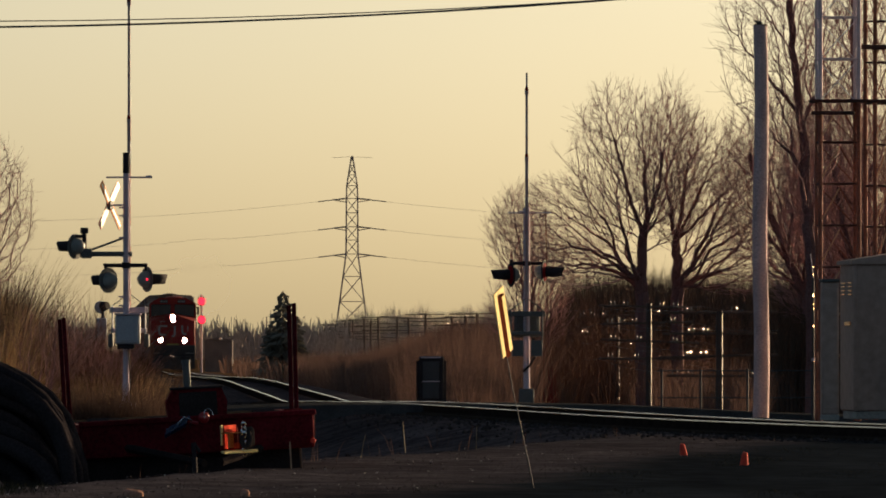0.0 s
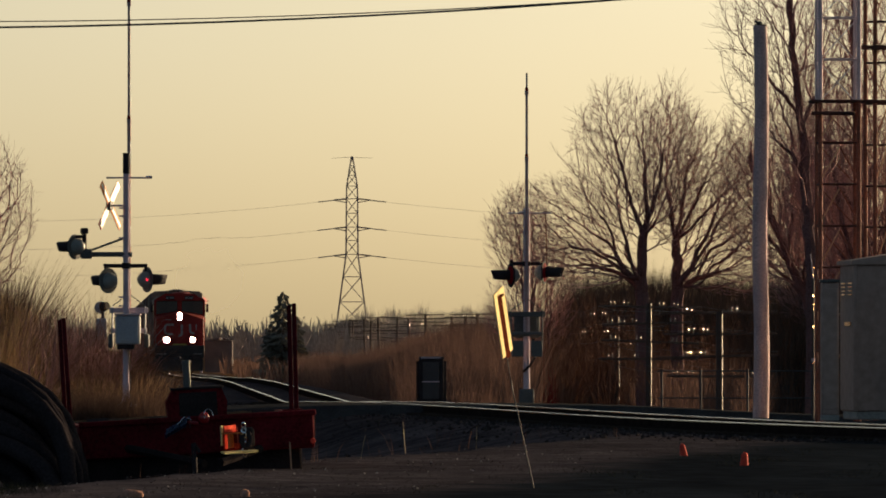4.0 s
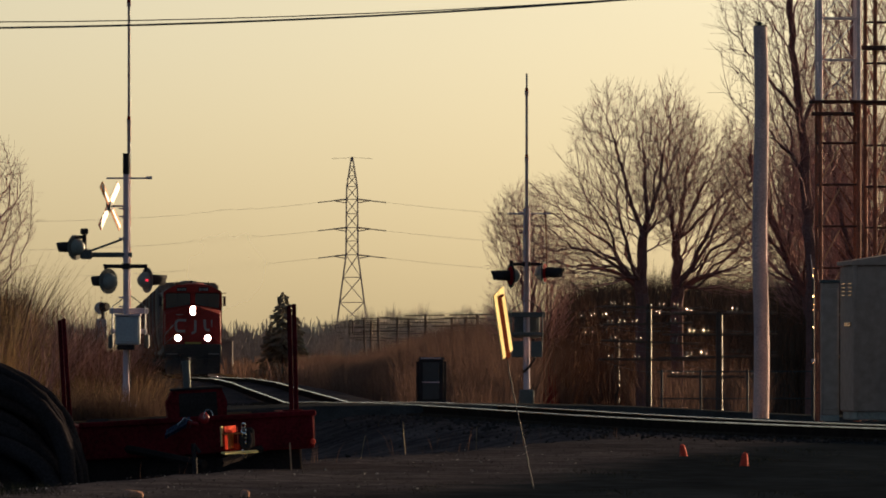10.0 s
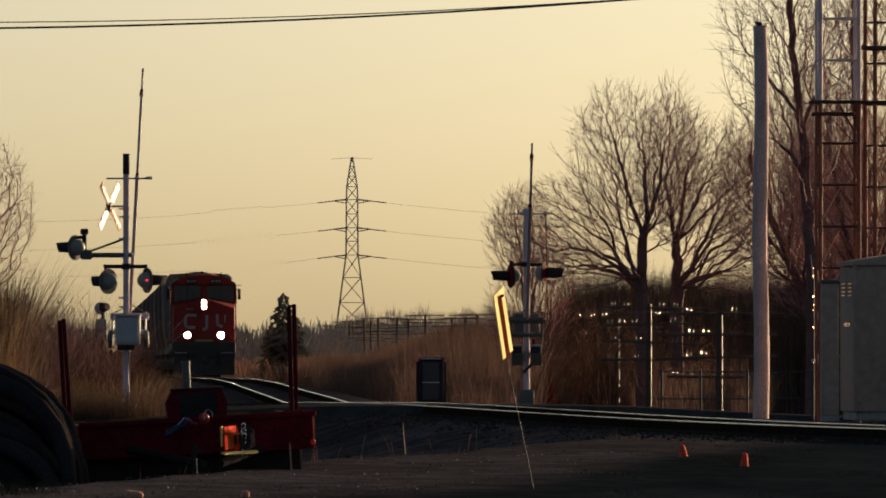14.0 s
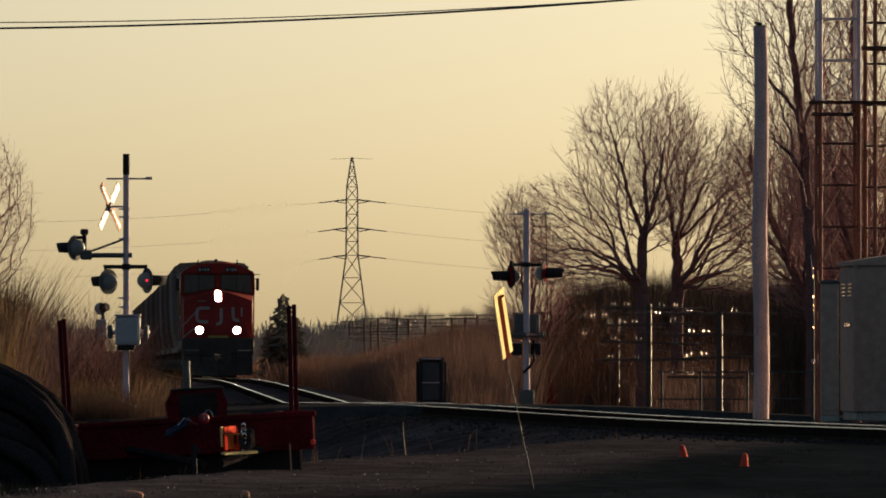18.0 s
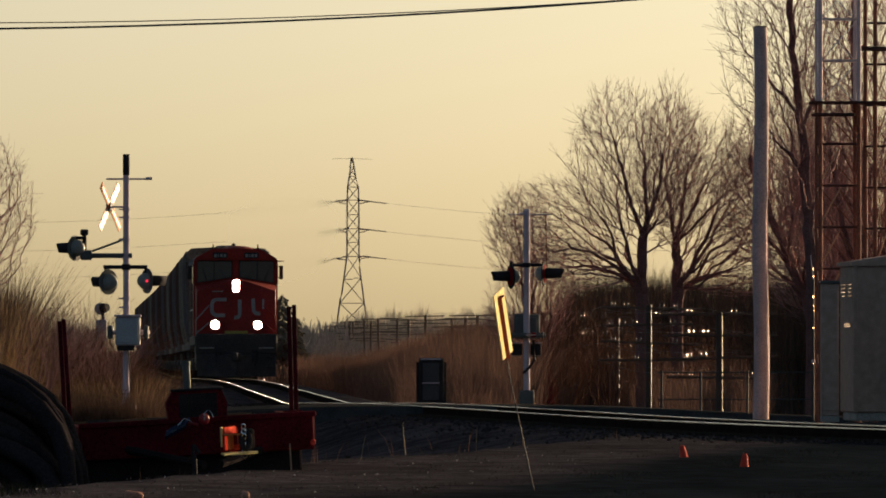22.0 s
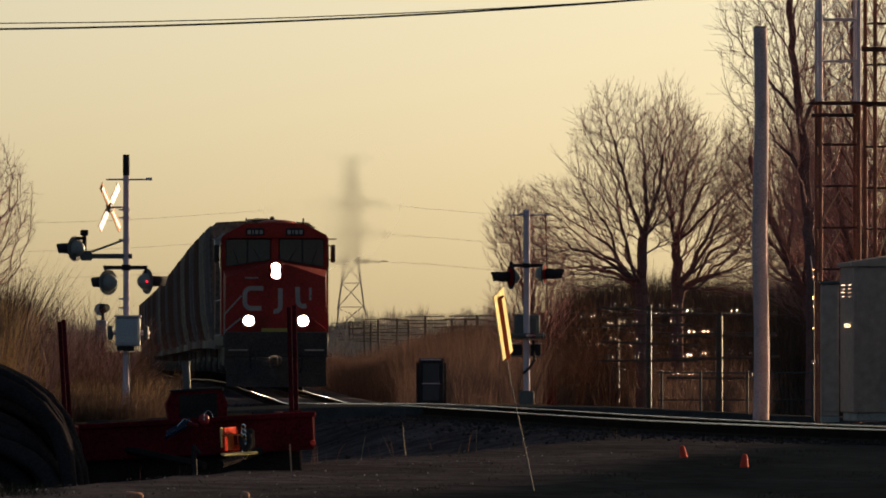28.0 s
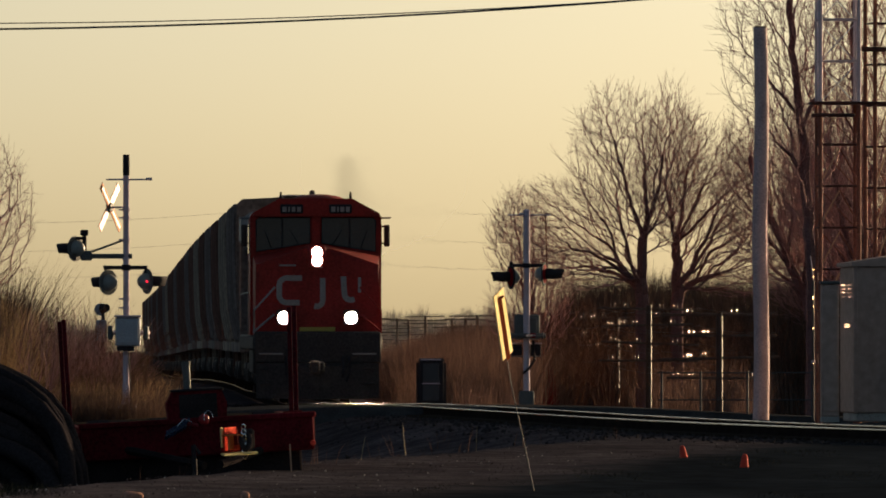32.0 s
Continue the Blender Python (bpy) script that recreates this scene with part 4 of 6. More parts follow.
def battery_box():
    t = thing("battery_cabinet", 7.02, 184.2, -0.2, "tall dull aluminium cabinet beside the shelter", "cabinet")
    part("case", S().box(-0.16, 0.16, -0.3, 0.3, 0.1, 2.50, 0.02), ALU, t)
    part("door", S().box(-0.13, 0.13, -0.32, -0.295, 0.2, 2.4, 0.015), ALU, t)
    part("cap", S().box(-0.18, 0.18, -0.34, 0.34, 2.50, 2.56, 0.015), DARKBOX, t)
    part("plinth", S().box(-0.16, 0.16, -0.3, 0.3, 0.0, 0.1), CONCRETE, t)


battery_box()


def cabinet():
    t = thing("relay_cabinet", -0.27, 235, -0.28, "dark grey signal relay cabinet beside the track", "cabinet")
    b = part("case", S().box(-0.29, 0.29, -0.25, 0.25, 0.12, 1.12, 0.02), BLACK, t)
    part("lid", S().prism([(-0.32, 1.12), (0.32, 1.12), (0.27, 1.18), (-0.27, 1.18)], "y", -0.28, 0.28), DULL, t)
    part("door", S().box(-0.20, 0.18, -0.27, -0.245, 0.2, 0.58, 0.01), DULL, b)
    part("door", S().box(-0.20, 0.18, -0.27, -0.245, 0.62, 1.06, 0.01), DULL, b)
    # Pale strips stand in for the glints along the case's edges.
    part("glint_strip", S().box(-0.21, 0.19, -0.30, -0.272, 0.585, 0.612, 0.004), GALV, b)
    part("glint_strip", S().box(-0.24, 0.22, -0.31, -0.282, 1.135, 1.165, 0.004), GALV, b)
    part("side_flange", S().box(-0.35, -0.28, -0.2, 0.2, 0.1, 1.08, 0.01).box(0.28, 0.35, -0.2, 0.2, 0.1, 1.08, 0.01), BLACK, t)
    part("foot", S().box(-0.25, -0.17, -0.2, 0.2, -0.05, 0.12).box(0.17, 0.25, -0.2, 0.2, -0.05, 0.12), GALV, t)


cabinet()


# ---- line of old open-wire poles running off beside the track ----
def wire_pole(arms, pins, size, chance, seed, wood):
    rng = random.Random(seed)
    t = thing("wire_pole", 0, 0, 0, "low dark wooden pole with crossarms and glass insulators", "pole", "open-wire poles")
    part("shaft", S().rod((0, 0, -3.4), (0, 0, 2.14), 0.095, 0.08, 12), wood, t)
    for k in range(arms):
        z = 2.03 - 0.50 * k + rng.uniform(-0.06, 0.03)
        if k and rng.random() < 0.08:
            continue
        half = rng.uniform(1.15, 1.5)
        a = part("crossarm", S().box(-half, half, -0.045, 0.045, z + 0.025, z + 0.09, 0.012), OLDWOOD, t)
        a.matrix_local = pose(0, 0, 0, 0, rng.uniform(-2.2, 2.2))
        for i in range(pins):
            x = -1.42 + 2.84 * i / (pins - 1) + rng.uniform(-0.03, 0.03)
            if rng.random() < chance and 0.16 < abs(x) < half - 0.06:
                for e in (-0.055, 0.055):
                    part("insulator", S().rod((x + e, 0, z + 0.09), (x + e, 0, z + 0.14), 0.014, 0.014, 6).dome((x + e, 0, z + 0.14), size, size, 0.07, 8, 3, 0.0), INSUL, a, "glinting glass insulator")
    return t


# distance, place across and height of the top along the line, which climbs and drifts towards the track
LINE = ((246, 6.70, 1.98), (288, 5.84, 2.24), (331, 5.68, 2.27), (376, 5.05, 2.42), (421, 4.13, 2.55), (468, 3.15, 2.68), (520, 1.91, 2.85),
        (580, 1.15, 3.07), (650, -0.87, 3.23), (730, -3.29, 3.40), (830, -5.96, 3.48), (950, -8.68, 3.55), (1100, -11.9, 3.55), (1200, -14.0, 3.5))
POLES = list(LINE[:7]) + [(y, float(np.interp(y, [p[0] for p in LINE], [p[1] for p in LINE])), float(np.interp(y, [p[0] for p in LINE], [p[2] for p in LINE])))
                          for y in range(565, 1200, 44)]


def pole_line():
    for i, (y, x, top) in enumerate(POLES):
        t = wire_pole(4, 9, 0.0145, 0.7, i, SHAFT) if i < 4 else wire_pole(4, 8, 0.0125, 0.5, i, OLDWOOD)
        t.matrix_world = pose(x + (0.25 * math.sin(i * 4.1) if i > 4 else 0), y, top - (2.14 if i < 5 else 2.34) + 0.14 * math.sin(i * 2.3), 0, 2.2 * math.sin(i * 3.1), 4 * math.sin(i * 1.3))
    wires = S()
    for k in range(4):
        for off in (-1.42, -0.6, 0.6, 1.42):
            pts = []
            for (ya, xa, ta), (yb, xb, tb) in zip(POLES, POLES[1:]):
                for j in range(4):
                    f = j / 4
                    pts.append((xa + (xb - xa) * f + off, ya + (yb - ya) * f, ta + (tb - ta) * f + 0.03 - 0.5 * k - 0.35 * f * (1 - f)))
            wires.pipe(pts, 0.0035, 3)
    solid("line_wires", wires, CABLE, "thin dark open telegraph wires", "wire", kind="stuff")


pole_line()


# ---- transmission tower far off ----
def pylon():
    Y = 1900
    t = thing("transmission_tower", (623 - 784) / 9.4505, Y, -0.28, "tall steel lattice transmission tower with three pairs of arms", "pylon", rz=0)
    prof = [(-1.4, 3.75), (9.5, 2.3), (18.4, 1.12), (23.5, 1.08), (28.8, 1.06), (31.2, 0.98), (36.7, 0.12)]

    def half(z):
        for (a, wa), (b, wb) in zip(prof, prof[1:]):
            if z <= b:
                return wa + (wb - wa) * (z - a) / (b - a)
        return 0.12
    zs = [-1.4, 4.4, 9.5, 14.2, 18.4, 21, 23.5, 26.1, 28.8, 31.2, 33.2, 35.0, 36.7]
    for sx in (-1, 1):
        for sy in (-1, 1):
            leg = S()
            for a, b in zip(zs, zs[1:]):
                leg.rod((sx * half(a), sy * half(a), a), (sx * half(b), sy * half(b), b), 0.13, 0.13, 4)
            part("leg", leg, PYLON, t)
    for a, b in zip(zs, zs[1:]):
        for s in (-1, 1):
            for u in (-1, 1):
                part("brace", S().rod((u * half(a), s * half(a), a), (-u * half(b), s * half(b), b), 0.065, 0.065, 4), PYLON, t)
                part("brace", S().rod((s * half(a), u * half(a), a), (s * half(b), -u * half(b), b), 0.065, 0.065, 4), PYLON, t)
            part("strut", S().rod((-half(b), s * half(b), b), (half(b), s * half(b), b), 0.06, 0.06, 4), PYLON, t)
    cond = S()
    for z in (18.4, 23.5, 28.8):
        for s in (-1, 1):
            arm = S().rod((s * 1.0, 0, z), (s * 3.6, 0, z - 0.25), 0.17, 0.10, 5).rod((s * 1.0, 0, z - 0.7), (s * 3.6, 0, z - 0.25), 0.10, 0.08, 5)
            a = part("crossarm", arm, PYLON, t)
            part("insulator_string", S().rod((s * 3.6, 0, z - 0.3), (s * 6.4, 0, z - 0.62), 0.10, 0.10, 5), PYLON, a)
            pts = [(s * (6.4 + 60 * j / 12), 0, z - 0.62 - 0.115 * (60 * j / 12) + 0.0009 * (60 * j / 12) ** 2) for j in range(13)]
            part("conductor", S().pipe(pts, 0.02, 4), PYLON, t)
    for s in (-1, 1):
        part("earth_wire", S().pipe([(s * 0.1, 0, 36.6), (s * 2, 0, 36.5), (s * 3.8, 0, 36.42)], 0.03, 4), PYLON, t)


pylon()

# ---- overhead wires close by ----
for r, gap in ((0.015, 0.0), (0.008, 0.055)):
    s = S()
    pts = []
    for k in range(61):
        x = -30 + k
        pts.append((x, 135, 5.606 + 0.0586 * x + 0.00386 * x * x + gap * (0.5 - 0.156 * x)))
    s.pipe(pts, r, 6)
    solid("overhead_wire", s, CABLE, "dark overhead wire sagging across the sky", "wire", "overhead wires")
for x, h in ((-30, 8.25), (30, 11.75)):
    ob = solid("utility_pole", S().rod((0, 0, 0), (0, 0, h), 0.15, 0.12, 14), WOOD, "wooden pole carrying the overhead wires", "pole")
    ob.matrix_world = pose(x, 135, -0.8)

# ---- level crossing ----
def build_road():
    s = S()
    xs = [-60, -40, -28, -20] + [-16 + 0.5 * i for i in range(65)] + [20, 28, 40, 60]
    ys = (204.9, 205.4, 207, 209, 211, 212.8, 213.4)
    for y in ys:
        for x in xs:
            tx, _ = track_x(y)
            away = abs(x - tx)
            crown = 0.03 * (1 - ((y - 209.1) / 4.2) ** 2) * smooth(1.4, 4, away)
            shoulder = -0.45 if y in (204.9, 213.4) else 0.0
            s.v.append(Vector((x, y, -0.045 - 0.26 * smooth(1.6, 9, away) + crown + shoulder)))
    w = len(xs)
    s.f = [(j * w + i, j * w + i + 1, (j + 1) * w + i + 1, (j + 1) * w + i) for j in range(len(ys) - 1) for i in range(w - 1)]
    solid("road", s, ASPHALT, "worn grey asphalt road over the level crossing", "road", kind="structure")


build_road()


# ---- parked trailer ----
def trailer():
    t = thing("flatbed_trailer", -2.82, 118, -0.40, "low red flatbed trailer with stakes and drawbar", "trailer", rz=4, ry=-3.2)
    bolster = part("front_beam", S().box(-1.35, 1.35, -0.06, 0.10, 0.30, 0.72, 0.02), TRED, t)
    part("beam_lip", S().box(-1.38, 1.38, -0.10, 0.04, 0.68, 0.745, 0.012), TRED, bolster)
    part("side_channel", S().box(-1.37, -1.25, 0.1, 7.0, 0.42, 0.70, 0.015), TRED, t)
    part("side_channel", S().box(1.25, 1.37, 0.1, 7.0, 0.42, 0.70, 0.015), TRED, t)
    for k in range(8):
        part("deck_plank", S().box(-1.24 + k * 0.31, -0.95 + k * 0.31, 0.1, 7.0, 0.66, 0.705, 0.01), MATTEBLACK if k % 2 else TIE, t)
    for k in range(5):
        part("cross_member", S().box(-1.25, 1.25, 0.8 + k * 1.3, 0.9 + k * 1.3, 0.45, 0.66), TRED, t)
    head = part("headboard", S().prism([(-0.33, 0.70), (0.34, 0.70), (0.36, 0.90), (0.30, 1.06), (-0.27, 1.06), (-0.35, 0.92)], "y", -0.05, 0.35), TRED, t, "raised red centre box")
    part("dark_panel", S().box(-0.20, 0.24, -0.062, -0.052, 0.74, 1.02, 0.004), MATTEBLACK, head)
    part("headboard_cap", S().box(-0.29, 0.32, -0.08, 0.38, 1.055, 1.085, 0.01), BLACK, head)
    part("pipe_post", S().rod((-0.09, 0.1, 1.07), (-0.09, 0.1, 1.38), 0.045, 0.045, 14).rod((-0.09, 0.1, 1.36), (-0.09, 0.1, 1.40), 0.055, 0.055, 14), DARKBOX, head)
    # stakes in pairs at the corners
    for x, y, h, lean in ((-1.52, 0.3, 1.95, 0.1), (-1.43, 1.2, 1.97, 0.6), (1.110, 0.3, 1.97, -1.7), (1.215, 1.2, 1.99, -1.9)):
        part("stake", S().box(-0.025, 0.025, -0.025, 0.025, 0, h - 0.4, 0.006, pose(x, y, 0.4, 0, -lean)), STAKERED, t)
    part("stake_pocket", S().box(-1.56, -1.36, 0.2, 0.42, 0.42, 0.62, 0.01), TRED, t)
    part("stake_pocket", S().box(1.02, 1.24, 0.2, 0.42, 0.60, 0.76, 0.01), TRED, t)
    # drawbar towards the camera with its jack and eye
    part("drawbar", S().rod((-0.85, 0, 0.42), (0.0, -1.2, 0.20), 0.05, 0.05, 6).rod((0.85, 0.2, 0.36), (0.2, -0.9, 0.20), 0.05, 0.05, 6), MATTEBLACK, t)
    # hitch: its plates are turned to the side, into the sun
    def plate(name, x, w, z0, z1, m, parent, label="", y=-1.5, turn_=64):
        k = w / math.cos(radians(turn_))
        return part(name, S().box(-k / 2, k / 2, -0.008, 0.008, z0, z1, 0.003).turn(pose(x + w / 2, y, 0, 0, 0, turn_)), m, parent, label)
    box = part("hitch_box", S().box(0.20, 0.40, -1.34, -1.02, 0.34, 0.62, 0.015), TRED, t)
    # Edges, post and ledge are coloured brighter to stand in for sunlight.
    plate("hitch_cheek", 0.195, 0.025, 0.40, 0.63, YELLOW, box, "edge coloured bright as if sunlit")
    plate("hitch_panel", 0.225, 0.15, 0.55, 0.63, HITCH, box, "sunlit orange panel")
    plate("hitch_panel", 0.225, 0.04, 0.36, 0.53, HITCH, box, "sunlit orange panel")
    plate("hitch_post", 0.275, 0.06, 0.37, 0.53, PEACH, box, "pale sunlit post", -1.52)
    plate("hitch_panel", 0.345, 0.06, 0.36, 0.42, HITCH, box, "sunlit orange panel")
    part("hitch_ledge", S().box(0.20, 0.42, -1.62, -1.40, 0.53, 0.543, 0.004), PEACH, box)
    part("hitch_flange", S().box(0.19, 0.60, -1.75, -1.35, 0.31, 0.334, 0.006), YELLOW, box)
    plate("flange_lip", 0.20, 0.40, 0.305, 0.33, YELLOW, box, "edge coloured bright as if sunlit", -1.76, 52)
    part("coupler_head", S().box(0.47, 0.58, -1.55, -1.3, 0.36, 0.60, 0.03), MATTEBLACK, box)
    part("coupler_clip", S().box(0.52, 0.545, -1.57, -1.55, 0.50, 0.52, 0.004), CHROME, box)
    part("lunette_eye", S().pipe([(0.475 + 0.05 * math.cos(a * 0.6), -1.6 + 0.05 * math.sin(a * 0.6), 0.46 + 0.10 * math.sin(a * 0.6)) for a in range(12)], 0.03, 8), MATTEBLACK, box)
    j = part("jack", S().rod((-0.13, -1.62, 0.06), (-0.13, -1.62, 0.45), 0.03, 0.03, 10).rod((-0.13, -1.62, 0.45), (-0.06, -1.62, 0.34), 0.02, 0.02), BLACK, t)
    part("jack_foot", S().rod((-0.14, -1.62, 0.0), (-0.14, -1.62, 0.16), 0.022, 0.022, 8).box(-0.2, -0.07, -1.68, -1.56, 0.0, 0.015), CHROME, j)
    part("air_coupling", S().dome((0.07, -0.25, 0.72), 0.065, 0.05, 0.07, 12, 6).rod((0.0, -0.24, 0.66), (-0.12, -0.2, 0.68), 0.02, 0.02), REDHOSE, t, "red air coupling")
    part("hose_clip", S().pipe([(0.12 + 0.05 * math.cos(a * 0.5), -0.30, 0.74 + 0.08 * math.sin(a * 0.5)) for a in range(8)], 0.006, 6), CHROME, t)
    part("air_hose", S().pipe([(-0.38 + 0.0052 * k + 0.02 * math.cos(k * 0.9), -0.24 - 0.05 * math.sin(k * 0.9), 0.56 + 0.0026 * k + 0.045 * math.cos(k * 0.9)) for k in range(50)], 0.019, 6), BLUEHOSE, t, "coiled blue air hose")
    part("hose_end", S().pipe([(-0.24, -0.3, 0.66), (-0.16, -0.32, 0.74), (-0.08, -0.32, 0.70), (-0.10, -0.30, 0.62)], 0.009, 6), CHROME, t)
    chain = S()
    for k in range(7):
        chain.pipe([(0.455 + 0.025 * math.cos(a), -1.6 + (0.012 if k % 2 else -0.012) * math.sin(a), 0.62 - k * 0.055 + 0.035 * math.sin(a)) for a in np.linspace(0, 6.0, 9)], 0.009, 5)
    part("safety_chain", chain, CHROME, t)
    part("marker_lamp", S().rod((1.33, -0.075, 0.38), (1.33, -0.11, 0.38), 0.032, 0.028, 12), ORANGE, t, "amber marker lamp")
    part("plate_bar", S().box(1.05, 1.067, -0.1, -0.085, 0.05, 0.38), LITPALE, t)
    for x in (-1.0, 1.0):
        w = part("wheel", S().rod((x - 0.13, 4.4, 0.36), (x + 0.13, 4.4, 0.36), 0.38, 0.38, 24), RUBBER, t)
        part("rim", S().rod((x - 0.135, 4.4, 0.36), (x + 0.135, 4.4, 0.36), 0.22, 0.22, 20), GALV, w)
    # Matte black box stands in for the shade beneath the trailer.
    part("shade_fill", S().box(-1.80, 1.20, 0.12, 0.9, -0.02, 0.42, 0.03), MATTEBLACK, t)
    part("axle", S().rod((-1, 4.4, 0.36), (1, 4.4, 0.36), 0.06), BLACK, t)


trailer()


def pipe_heap():
    """Lengths of black plastic pipe, thrown over one another so that they bow up in the middle."""
    rng = random.Random(5)
    for k in range(46):
        lay = k / 46
        top = 1.55 * (1 - 0.75 * lay) + rng.uniform(-0.05, 0.0)
        reach = 2.02 - 0.9 * lay * rng.random() + rng.uniform(-0.1, 0.0)
        yaw, y0, bias = rng.uniform(-0.35, 0.35), rng.uniform(115.4, 117.4), rng.uniform(0.48, 0.80)
        pts = []
        for i in range(17):
            a = math.pi * (0.01 + 0.98 * i / 16)
            c = -reach * math.cos(a)
            pts.append((-6.12 + c, y0 + c * yaw, -0.82 + (top + 0.40) * math.sin(a) ** bias))
        solid("plastic_pipe", S().pipe(pts, rng.choice((0.06, 0.085, 0.10)), 12), RUBBER, "bowed black plastic pipe in a heap", "pipe", "heap of black pipes")


pipe_heap()


def marker_sign():
    base = ground_z(0.935, 103.4)
    t = thing("marker_sign", 0.935, 103.4, base, "leaning yellow marker boards on a thin steel rod", "sign")
    part("rod", S().pipe([(0, 0, -0.05), (-0.125, 0, 0.55), (-0.225, 0, 1.0), (-0.290, 0, 1.36)], 0.006, 8), DULL, t)
    lean = pose(-0.325, 0, 1.690, 0, -8.5)
    turn = Matrix.Rotation(radians(72), 4, "Z")
    shear = Matrix(((1, 0, 0, 0), (0, 1, 0, 0), (0.22, 0, 1, 0), (0, 0, 0, 1)))
    face = lean @ turn @ shear
    part("board", S().box(-0.185, 0.185, -0.006, 0.006, -0.33, 0.33, 0.003).turn(face), YELLOW, t, "sunlit yellow reflective board")
    part("backing_strip", S().box(-0.075, 0.065, -0.0085, -0.0062, -0.36, 0.28).turn(face), BROWN, t, "brown stripe down the board")
    part("bolt", S().rod((0.0, -0.03, 0.27), (0.05, -0.03, 0.27), 0.012, 0.012, 8).turn(face), BROWN, t)


marker_sign()

for x, y, lean in ((3.11, 131, -8), (3.56, 120, 4)):
    s = S().rod((0, 0, 0), (0, 0, 0.15), 0.055, 0.032, 14).rod((0, 0, 0.15), (0.004, 0, 0.165), 0.03, 0.02, 14)
    ob = solid("marker_cone", s, ORANGE, "small orange marker cone on the gravel", "cone", "orange cones")
    ob.matrix_world = pose(x, y, ground_z(x, y) - 0.01, 3, lean)
for x, y, w in ((-2.95, 96.6, 0.085), (-1.88, 96.2, 0.032)):
    s = S().box(-w, w, -0.06, 0.06, 0, 0.085, 0.02)
    ob = solid("orange_block", s, DUSTORANGE, "dusty orange plastic block lying on gravel", "block", "orange blocks")
    ob.matrix_world = pose(x, y, ground_z(x, y) - 0.018, 4, 6, 20)

# ---- small things beyond the crossing ----
def red_signal():
    t = thing("railway_signal", -17.15, 720, -0.9, "railway signal mast showing two red lights", "railway signal")
    part("pole", S().rod((0, 0.2, 0), (0, 0.2, 5.6), 0.09, 0.08, 10), GALV, t)
    for z in (5.14, 3.84):
        h = part("signal_head", S().box(-0.24, 0.24, -0.1, 0.1, z - 0.3, z + 0.3, 0.06).rod((0, -0.1, z + 0.02), (0, -0.35, z + 0.02), 0.17, 0.17, 12, False), BLACK, t)
        part("red_lens", S().rod((0.04, -0.36, z), (0.04, -0.38, z), 0.27, 0.27, 14), REDLAMP, h, "lit red lens")


red_signal()


def distant_hut():
    t = thing("signal_hut", -16.9, 765, -1.0, "pale grey signal hut beside the distant track", "hut")
    part("wall_shell", S().box(-1.05, 1.05, -1, 1, 0, 2.5, 0.03), HUTGREY, t)
    part("roof", S().prism([(-1.15, 2.5), (1.15, 2.5), (0, 2.75)], "y", -1.1, 1.1), HUTGREY, t)
    # Chrome block added to give the hut its glint.
    part("glint_block", S().box(0.05, 0.3, -1.2, -1.0, 2.5, 2.7, 0.03), CHROME, t)


distant_hut()


def small_flasher():
    t = thing("small_signal", -8.68, 259, -0.7, "small signal with round pale head behind the crossing", "signal")
    part("pole", S().rod((0, 0, 0), (0, 0, 2.8), 0.05, 0.05, 10), DULL, t)
    part("round_head", S().rod((-0.06, -0.02, 2.82), (-0.06, 0.06, 2.82), 0.16, 0.16, 18), BOXGREY, t)
    part("hood", S().rod((-0.02, 0.0, 2.84), (0.12, -0.1, 2.86), 0.13, 0.10, 12), BLACK, t)
    part("lower_box", S().box(-0.18, 0.10, -0.1, 0.1, 2.0, 2.55, 0.03), BOXGREY, t)


small_flasher()


def pipe_fence():
    t = thing("pipe_fence", 5.6, 206, -0.35, "low grey steel pipe fence with chain-link", "fence")
    for x in (-1.16, -0.37, 0.58, 1.90):
        part("post", S().rod((x, 0, 0), (x, 0, 1.02), 0.025, 0.025, 10), DULL, t)
    part("top_rail", S().rod((-1.25, 0, 0.99), (1.93, 0, 0.99), 0.014, 0.014, 8), DULL, t)
    part("low_rail", S().rod((-1.25, 0, 0.44), (1.93, 0, 0.44), 0.014, 0.014, 8), DULL, t)
    mesh_ = S()
    for k in range(64):
        x = -1.25 + k * 0.05
        mesh_.rod((x, 0.01, 0.16), (min(x + 0.83, 1.97), 0.01, 0.16 + 0.83 * (min(x + 0.83, 1.97) - x) / 0.83), 0.0018, 0.0018, 3, False)
        mesh_.rod((x, 0.015, 0.16), (max(x - 0.83, -1.25), 0.015, 0.16 + 0.83 * (x - max(x - 0.83, -1.25)) / 0.83), 0.0018, 0.0018, 3, False)
    w = part("wire_mesh", mesh_, DULL, t)
    w["kind"] = "stuff"


pipe_fence()


